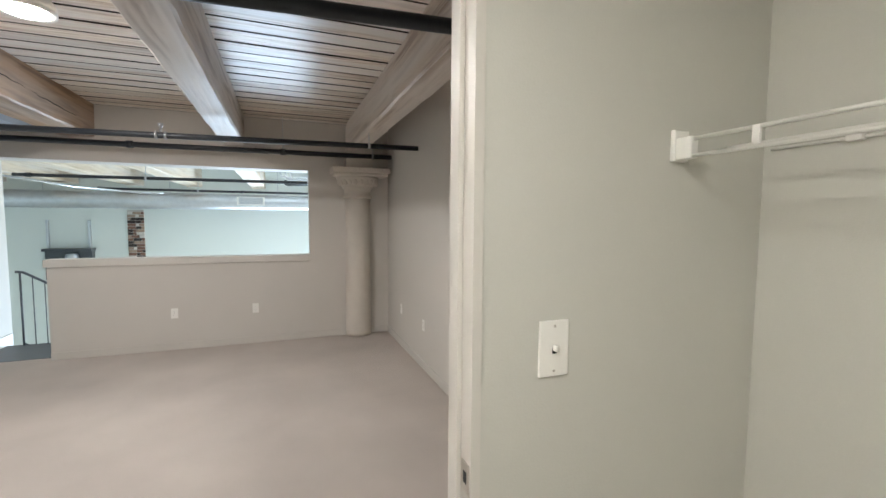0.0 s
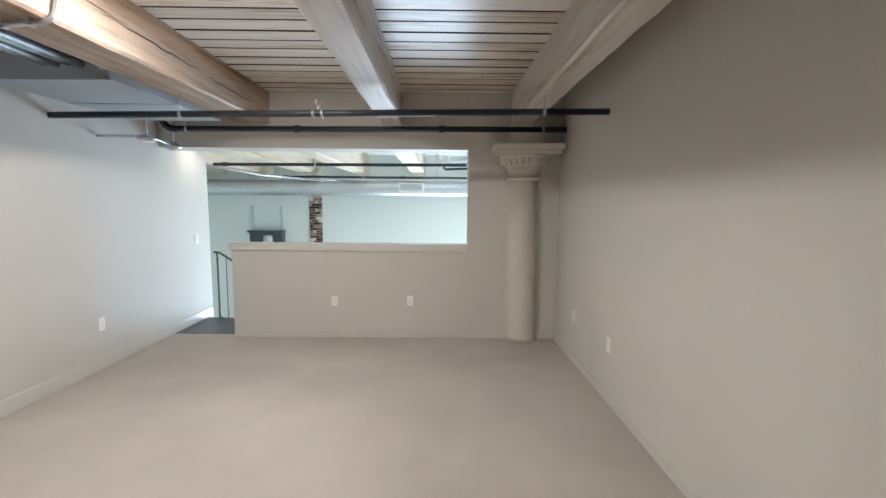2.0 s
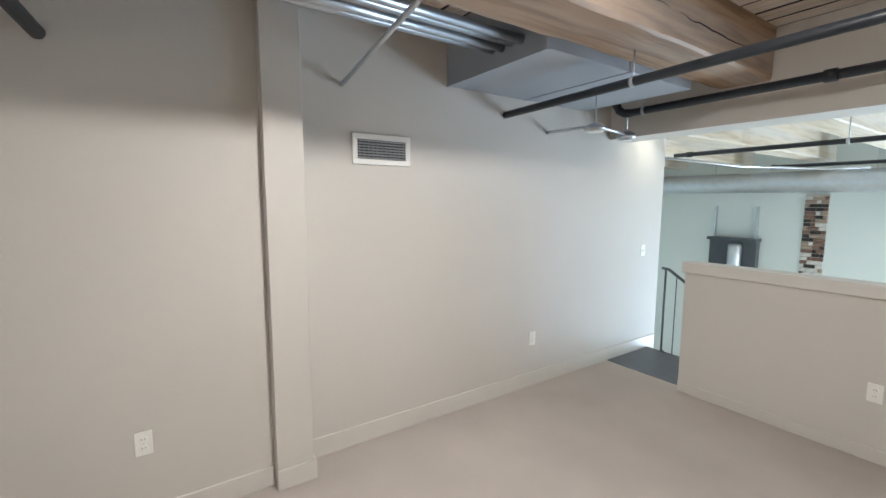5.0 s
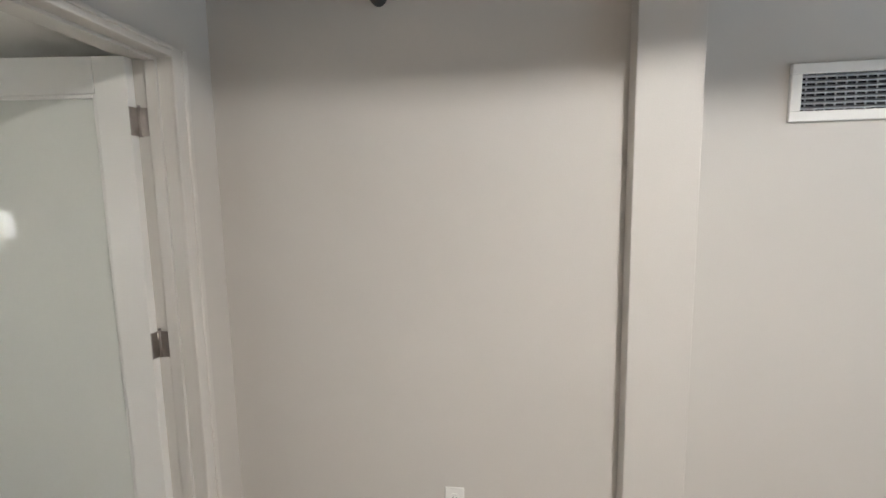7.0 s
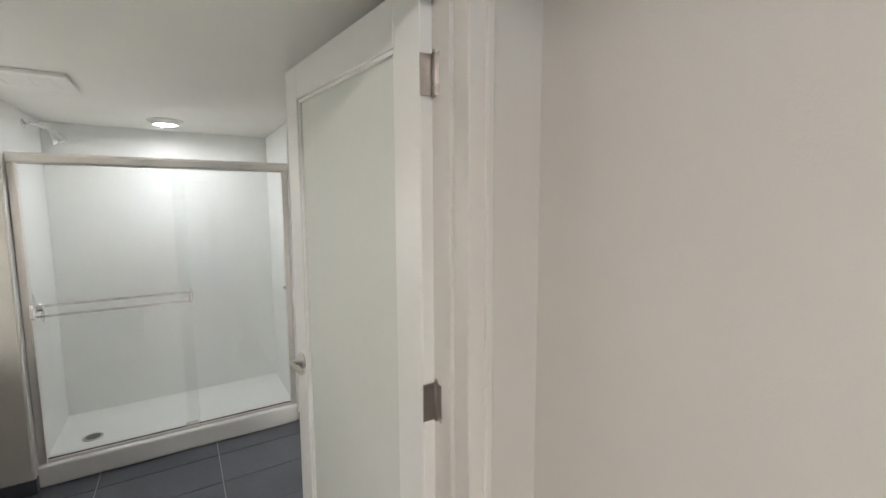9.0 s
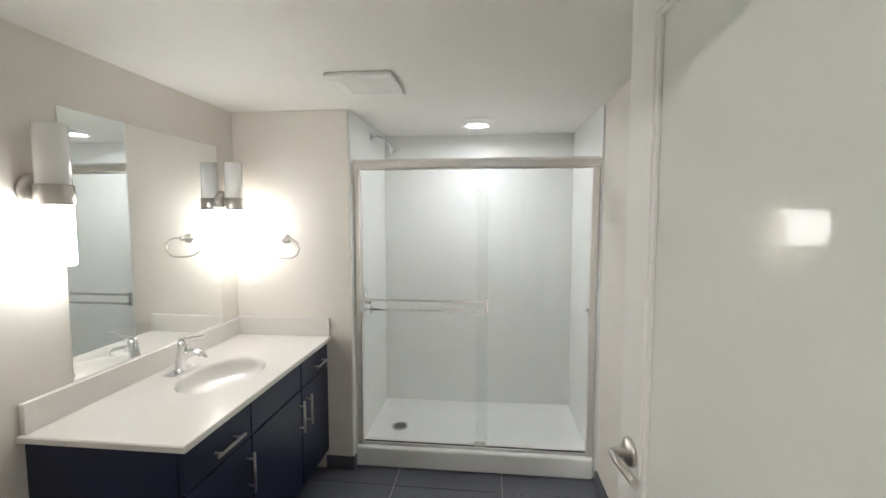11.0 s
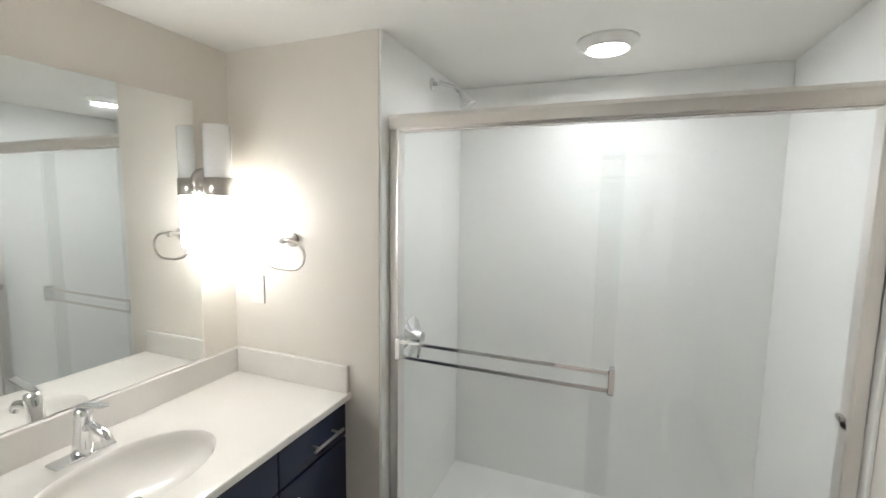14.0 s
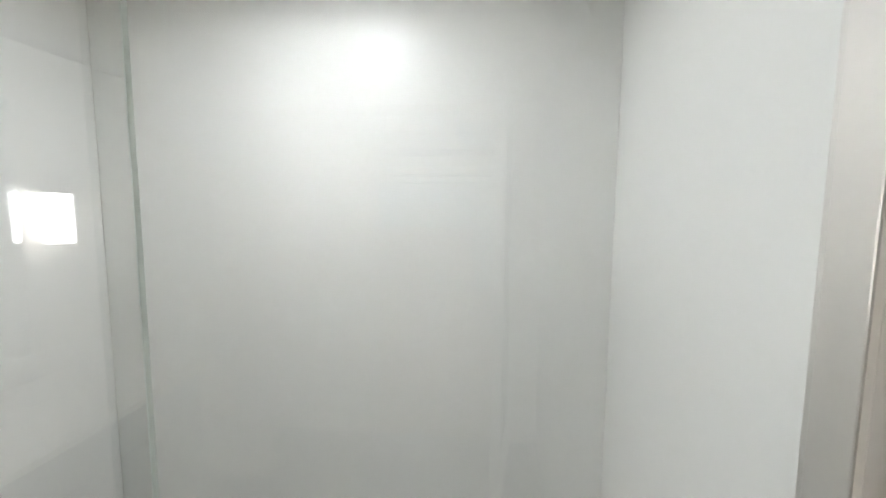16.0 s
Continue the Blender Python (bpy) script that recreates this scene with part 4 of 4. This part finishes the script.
def shower_valve():
    x = SH_L - 0.008
    t = thing("shower_valve", (x, -1.04, 0.988), "chrome shower mixer with a round plate and lever", "shower valve")
    part("plate", lathe(bmesh.new(), [(0.085, 0.0), (0.083, -0.006), (0.03, -0.014), (0.028, -0.05), (0.022, -0.056)], (x, -1.04, 0.988), "x", 32), CHROME, t)
    part("lever", tube(bmesh.new(), [(x - 0.045, -1.04, 0.988), (x - 0.052, -1.02, 0.963), (x - 0.055, -0.99, 0.918)], 0.009, 12), CHROME, t)


shower_valve()


def can_light():
    x, yy = -1.40, -1.17
    t = thing("recessed_light", (x, yy, BATH_TOP), "round recessed shower ceiling light, switched on", "ceiling light")
    part("trim_ring", lathe(bmesh.new(), [(0.104, 0.0), (0.102, -0.008), (0.080, -0.014), (0.076, -0.032), (0.073, -0.033), (0.0725, -0.026)], (x, yy, BATH_TOP), "z", 36), PLASTIC, t)
    part("lens", lathe(bmesh.new(), [(0.0725, -0.02), (0.072, -0.025), (0.05, -0.0275), (0.004, -0.028)], (x, yy, BATH_TOP), "z", 36), GLOW_CAN, t, "glowing opal lens")


can_light()


def exhaust_fan():
    x0, x1, y0, y1 = -1.07, -0.785, -0.51, -0.20
    t = thing("exhaust_fan", ((x0 + x1) / 2, (y0 + y1) / 2, BATH_TOP), "white plastic exhaust fan grille on the ceiling", "fan")
    z = BATH_TOP
    f = bmesh.new()
    w = 0.05
    for d in ((x0, x1, y0, y0 + w), (x0, x1, y1 - w, y1), (x0, x0 + w, y0 + w, y1 - w), (x1 - w, x1, y0 + w, y1 - w)):
        box(f, *d, z - 0.018, z, bevel=0.005)
    part("frame", f, PLASTIC, t)
    # grey sheet whose colour stands for the shaded hollow above the slats
    part("backing", B(x0 + w, x1 - w, y0 + w, y1 - w, z - 0.004, z), material("fan_void_shade", (0.25, 0.25, 0.24), 0.9), t, "grey sheet for the shade behind the fan slats")
    n = 15
    for k in range(n):
        yy = y0 + w + 0.008 + (y1 - y0 - 2 * w - 0.016) * k / (n - 1)
        part("slat", B(x0 + w, x1 - w, yy - 0.0042, yy + 0.0042, z - 0.016, z - 0.006), PLASTIC, t)
    part("rib", B((x0 + x1) / 2 - 0.004, (x0 + x1) / 2 + 0.004, y0 + w, y1 - w, z - 0.0165, z - 0.0065), PLASTIC, t)


exhaust_fan()

# ---- vanity ----
VX, VY0, VY1 = -0.545, -0.798, 0.392
CT = 0.825


def bar_pull(parent, a, b, out=-0.032):
    """A round bar handle between two points on the cabinet's front, on two posts."""
    a, b = Vector(a), Vector(b)
    d = (b - a).normalized()
    o = Vector((out, 0, 0))
    h = part("handle", tube(bmesh.new(), [a + o, b + o], 0.006, 12), NICKEL, parent, "brushed nickel bar handle")
    for p in (a + d * 0.025, b - d * 0.025):
        part("post", tube(bmesh.new(), [p, p + o], 0.0045, 10), NICKEL, h)


def vanity():
    t = thing("vanity_cabinet", (VX / 2, (VY0 + VY1) / 2, BATH_FLOOR), "navy blue lacquered vanity cabinet with bar handles", "cabinet")
    z1 = CT - 0.022
    bd = bmesh.new()
    box(bd, VX + 0.018, -0.002, VY0, VY0 + 0.018, 0.12, z1, bevel=0.002)
    box(bd, VX + 0.018, -0.002, VY1 - 0.018, VY1, 0.12, z1, bevel=0.002)
    box(bd, VX + 0.018, -0.002, VY0 + 0.018, VY1 - 0.018, 0.12, 0.14)
    box(bd, VX + 0.018, VX + 0.036, VY0 + 0.018, VY1 - 0.018, 0.14, z1)
    part("body", bd, NAVY, t)
    part("toe_kick", B(VX + 0.08, -0.002, VY0, VY1, BATH_FLOOR, 0.12), NAVY, t)
    fx0, fx1 = VX, VX + 0.018
    g = 0.0035
    ya, yb = -0.443, 0.012
    zt, zb = z1 - 0.012, 0.648
    fr = {}
    for nm, a, b, c, d in (("drawer", yb, VY1, zb, zt), ("false_front", ya, yb, zb, zt), ("drawer", VY0, ya, zb, zt), ("door", yb, VY1, 0.135, zb), ("door", ya, yb, 0.135, zb), ("door", VY0, ya, 0.135, zb)):
        fr[(nm, a)] = part(nm, B(fx0, fx1, a + g, b - g, c + g, d - g, bevel=0.0025), NAVY, t)
    bar_pull(fr[("drawer", yb)], (fx0, 0.105, 0.705), (fx0, 0.265, 0.705))
    bar_pull(fr[("drawer", VY0)], (fx0, -0.735, 0.712), (fx0, -0.575, 0.712))
    bar_pull(fr[("door", yb)], (fx0, 0.052, 0.44), (fx0, 0.052, 0.60))
    bar_pull(fr[("door", ya)], (fx0, -0.402, 0.445), (fx0, -0.402, 0.605))
    bar_pull(fr[("door", VY0)], (fx0, -0.492, 0.445), (fx0, -0.492, 0.605))


vanity()


def countertop():
    t = thing("countertop", (-0.28, -0.2, CT), "cream cultured marble countertop with an integral oval basin", "countertop")
    x0, x1, y0, y1 = -0.572, -0.002, -0.798, 0.415
    cx, cy, rx, ry = -0.315, -0.165, 0.150, 0.215
    bm = bmesh.new()
    nr, ns = 13, 64
    # the slab's top as rings from its rim to the basin, which sinks smoothly
    rings = []
    corners = [math.atan2(v - cy, u - cx) % (2 * math.pi) for u in (x0, x1) for v in (y0, y1)]
    for a in sorted([2 * math.pi * k / ns for k in range(ns)] + corners):
        ca, sa = math.cos(a), math.sin(a)
        tx = ((x1 if ca > 0 else x0) - cx) / ca if abs(ca) > 1e-6 else 1e9
        ty = ((y1 if sa > 0 else y0) - cy) / sa if abs(sa) > 1e-6 else 1e9
        tt = min(tx, ty)
        col = []
        ox, oy = cx + ca * tt, cy + sa * tt
        col.append((ox, oy, CT - 0.022))
        col.append((ox, oy, CT - 0.004))
        col.append((ox - (ox - cx) * 0.008, oy - (oy - cy) * 0.008, CT))
        ex, ey = cx + ca * rx * 1.04, cy + sa * ry * 1.04
        col.append((ex, ey, CT))
        for q in range(1, nr):
            s = q / (nr - 1)
            rr = 1.0 * math.cos(s * math.pi / 2) ** 0.75
            rr = max(rr, 0.03)
            depth = 0.085 * (1 - (1 - s) ** 2.2)
            col.append((cx + ca * rx * rr, cy + sa * ry * rr, CT - depth))
        rings.append([bm.verts.new(c) for c in col])
    for u, v in zip(rings, rings[1:] + rings[:1]):
        for q in range(len(u) - 1):
            f = bm.faces.new((u[q], v[q], v[q + 1], u[q + 1]))
            f.smooth = q >= 3
    bm.faces.new([r[-1] for r in rings])
    bmesh.ops.recalc_face_normals(bm, faces=bm.faces[:])
    # true corners of the slab under the round-cut rim
    part("top", bm, MARBLE, t)
    part("backsplash", B(-0.022, -0.002, y0, y1 - 0.012, CT - 0.002, 0.925, bevel=0.004), MARBLE, t)
    part("side_splash", B(x0 + 0.008, -0.022, y0, y0 + 0.02, CT - 0.002, 0.930, bevel=0.004), MARBLE, t)
    part("drain", lathe(bmesh.new(), [(0.021, 0.0), (0.022, 0.003), (0.014, 0.004)], (cx, cy, CT - 0.085), "z", 20), CHROME, t)
    part("overflow", lathe(bmesh.new(), [(0.010, 0.0), (0.010, 0.003), (0.006, 0.0035)], (cx - rx * 0.80, cy, CT - 0.04), "x", 16), CHROME, t)


countertop()


def faucet():
    x, yy = -0.110, -0.165
    t = thing("faucet", (x, yy, CT), "single lever chrome basin faucet", "faucet")
    part("base_plate", B(x - 0.026, x + 0.026, yy - 0.075, yy + 0.075, CT, CT + 0.008, bevel=0.003), CHROME, t)
    bm = bmesh.new()
    lathe(bm, [(0.026, 0.006), (0.024, 0.03), (0.021, 0.08), (0.022, 0.125), (0.020, 0.14), (0.006, 0.147)], (0, 0, 0), "z", 24)
    bm.transform(Matrix.Translation((x, yy, CT)) @ Euler((0, radians(-8), 0)).to_matrix().to_4x4())
    part("body", bm, CHROME, t)
    part("spout", tube(bmesh.new(), [(x - 0.01, yy, CT + 0.085), (x - 0.06, yy, CT + 0.098), (x - 0.11, yy, CT + 0.085), (x - 0.125, yy, CT + 0.065)], 0.013, 14), CHROME, t)
    lv = B(-0.105, 0.012, -0.011, 0.011, -0.004, 0.005, bevel=0.003)
    lv.transform(Matrix.Translation((x - 0.016, yy, CT + 0.148)) @ Euler((0, radians(10), 0)).to_matrix().to_4x4())
    part("lever", lv, CHROME, t)


faucet()


def mirror():
    t = thing("mirror", (-0.003, -0.21, 0.93), "large frameless wall mirror above the vanity", "mirror")
    part("mirror_glass", B(-0.007, -0.001, -0.640, 0.222, 0.928, 1.895, bevel=0.001), MIRROR, t)


mirror()


def sconce(y):
    x = -0.075
    t = thing("wall_sconce", (0, y, 1.60), "nickel wall sconce with two opal glass tubes, lower one lit", "wall light", "vanity sconces")
    part("backplate", lathe(bmesh.new(), [(0.058, -0.001), (0.058, -0.016), (0.052, -0.024), (0.018, -0.027)], (0, y, 1.60), "x", 32), NICKEL, t)
    part("arm", tube(bmesh.new(), [(-0.02, y, 1.60), (x + 0.03, y, 1.588)], 0.011, 12), NICKEL, t)
    part("collar", lathe(bmesh.new(), [(0.050, 1.553), (0.0525, 1.556), (0.0525, 1.616), (0.050, 1.619)], (x, y, 0), "z", 32), NICKEL, t)
    part("upper_tube", lathe(bmesh.new(), [(0.047, 1.619), (0.047, 1.81), (0.042, 1.812), (0.042, 1.70), (0.004, 1.69)], (x, y, 0), "z", 32), TUBE, t, "unlit opal glass tube")
    part("lower_tube", lathe(bmesh.new(), [(0.047, 1.553), (0.047, 1.36), (0.042, 1.355), (0.004, 1.357)], (x, y, 0), "z", 32), GLOW_SCONCE, t, "glowing opal glass tube")


sconce(0.308)
sconce(-0.678)


def towel_ring():
    t = thing("towel_ring", (-0.31, BATH_S, 1.39), "brushed nickel open towel ring on the wall", "towel ring")
    part("rosette", lathe(bmesh.new(), [(0.028, 0.0), (0.028, 0.008), (0.02, 0.012), (0.009, 0.014), (0.009, 0.05), (0.013, 0.052), (0.013, 0.064), (0.01, 0.066)], (-0.31, BATH_S, 1.39), "y", 24), NICKEL, t)
    pts = [(-0.235, BATH_S + 0.058, 1.393), (-0.35, BATH_S + 0.058, 1.393)]
    for k in range(1, 11):
        a = radians(90 + 18 * k)
        pts.append((-0.35 + 0.062 * math.cos(a), BATH_S + 0.058, 1.338 + 0.055 * math.sin(a)))
    pts += [(-0.28, BATH_S + 0.058, 1.284), (-0.235, BATH_S + 0.058, 1.296), (-0.205, BATH_S + 0.058, 1.318)]
    part("ring", tube(bmesh.new(), pts, 0.0055, 12), NICKEL, t)


towel_ring()


def towel_bar():
    t = thing("towel_bar", (0, 0.64, 1.345), "brushed nickel towel bar on the wall", "towel bar")
    for yy in (0.645, 1.12):
        part("rosette", lathe(bmesh.new(), [(0.030, 0.0), (0.030, -0.008), (0.022, -0.013), (0.010, -0.016), (0.010, -0.062), (0.014, -0.064), (0.014, -0.078)], (0, yy, 1.345), "x", 24), NICKEL, t)
    part("bar", tube(bmesh.new(), [(-0.07, 0.565, 1.345), (-0.07, 1.2, 1.345)], 0.008, 14), NICKEL, t)


towel_bar()
outlet("outlet", (-0.126, BATH_S, 1.182), "y", label="white outlet above the vanity counter")


def toilet():
    cy = 0.92
    t = thing("toilet", (-0.3, cy, BATH_FLOOR), "white porcelain toilet beside the vanity", "toilet")
    part("tank", B(-0.205, -0.012, cy - 0.215, cy + 0.215, 0.38, 0.715, bevel=0.03, segs=4), PORCELAIN, t)
    part("tank_lid", B(-0.22, -0.004, cy - 0.23, cy + 0.23, 0.715, 0.752, bevel=0.014, segs=3), PORCELAIN, t)
    part("bowl", lathe(bmesh.new(), [(0.12, BATH_FLOOR), (0.125, 0.05), (0.10, 0.16), (0.13, 0.27), (0.18, 0.36), (0.185, 0.395), (0.17, 0.40)], (-0.43, cy, 0), "z", 36, sx=1.25), PORCELAIN, t)
    part("neck", B(-0.35, -0.1, cy - 0.11, cy + 0.11, BATH_FLOOR, 0.385, bevel=0.04, segs=4), PORCELAIN, t)
    part("seat_lid", lathe(bmesh.new(), [(0.18, 0.40), (0.188, 0.405), (0.188, 0.425), (0.17, 0.438), (0.004, 0.44)], (-0.43, cy, 0), "z", 36, sx=1.25), PLASTIC, t)
    part("flush_lever", tube(bmesh.new(), [(-0.207, cy - 0.15, 0.65), (-0.222, cy - 0.15, 0.65), (-0.225, cy - 0.09, 0.645)], 0.006, 10), CHROME, t)


toilet()

# ---- bricks of the exposed strip on the far wall, last ----
def mixed_brick():
    """Old reused brick: each one dark burnt, red, buff or lime-washed, with a grainy face."""
    m = material("mixed_old_brick", (0.3, 0.2, 0.15), 0.9, vary=0.25, scale=14, bump=0.5)
    nt = m.node_tree
    info = nt.nodes.new("ShaderNodeObjectInfo")
    cr = nt.nodes.new("ShaderNodeValToRGB")
    cr.color_ramp.interpolation = "CONSTANT"
    for k, (at, c) in enumerate(((0.0, (0.045, 0.035, 0.032)), (0.3, (0.21, 0.12, 0.09)), (0.5, (0.36, 0.27, 0.21)), (0.62, (0.64, 0.60, 0.56)))):
        e = cr.color_ramp.elements[k] if k < 2 else cr.color_ramp.elements.new(at)
        e.position, e.color = at, (*c, 1)
    nt.links.new(info.outputs["Random"], cr.inputs[0])
    hsv = [n for n in nt.nodes if n.bl_idname == "ShaderNodeHueSaturation"][0]
    nt.links.new(cr.outputs[0], hsv.inputs["Color"])
    return m


strip = slab("brick_strip", (-2.64, -2.29, GR_N - 0.02, GR_N, -0.4, 1.735), MORTAR, "exposed strip of mixed old brick on the far wall")
rb = random.Random(3)
OLDBRICK = mixed_brick()
WIDTHS = (0.165, 0.105, 0.06)
bricks = [mesh_of("brick", B(-w / 2, w / 2, -0.022, 0.0, -0.031, 0.031, bevel=0.004, segs=1), OLDBRICK) for w in WIDTHS]
z = -0.36
while z < 1.70:
    order = rb.sample((0, 1, 2), 3)
    x = -2.638
    for k in order:
        ob = new("brick", bricks[k])
        ob.parent = strip
        ob.location = (x + WIDTHS[k] / 2, GR_N - 0.018 - rb.uniform(0, 0.006), z)
        x += WIDTHS[k] + 0.008
    z += 0.072
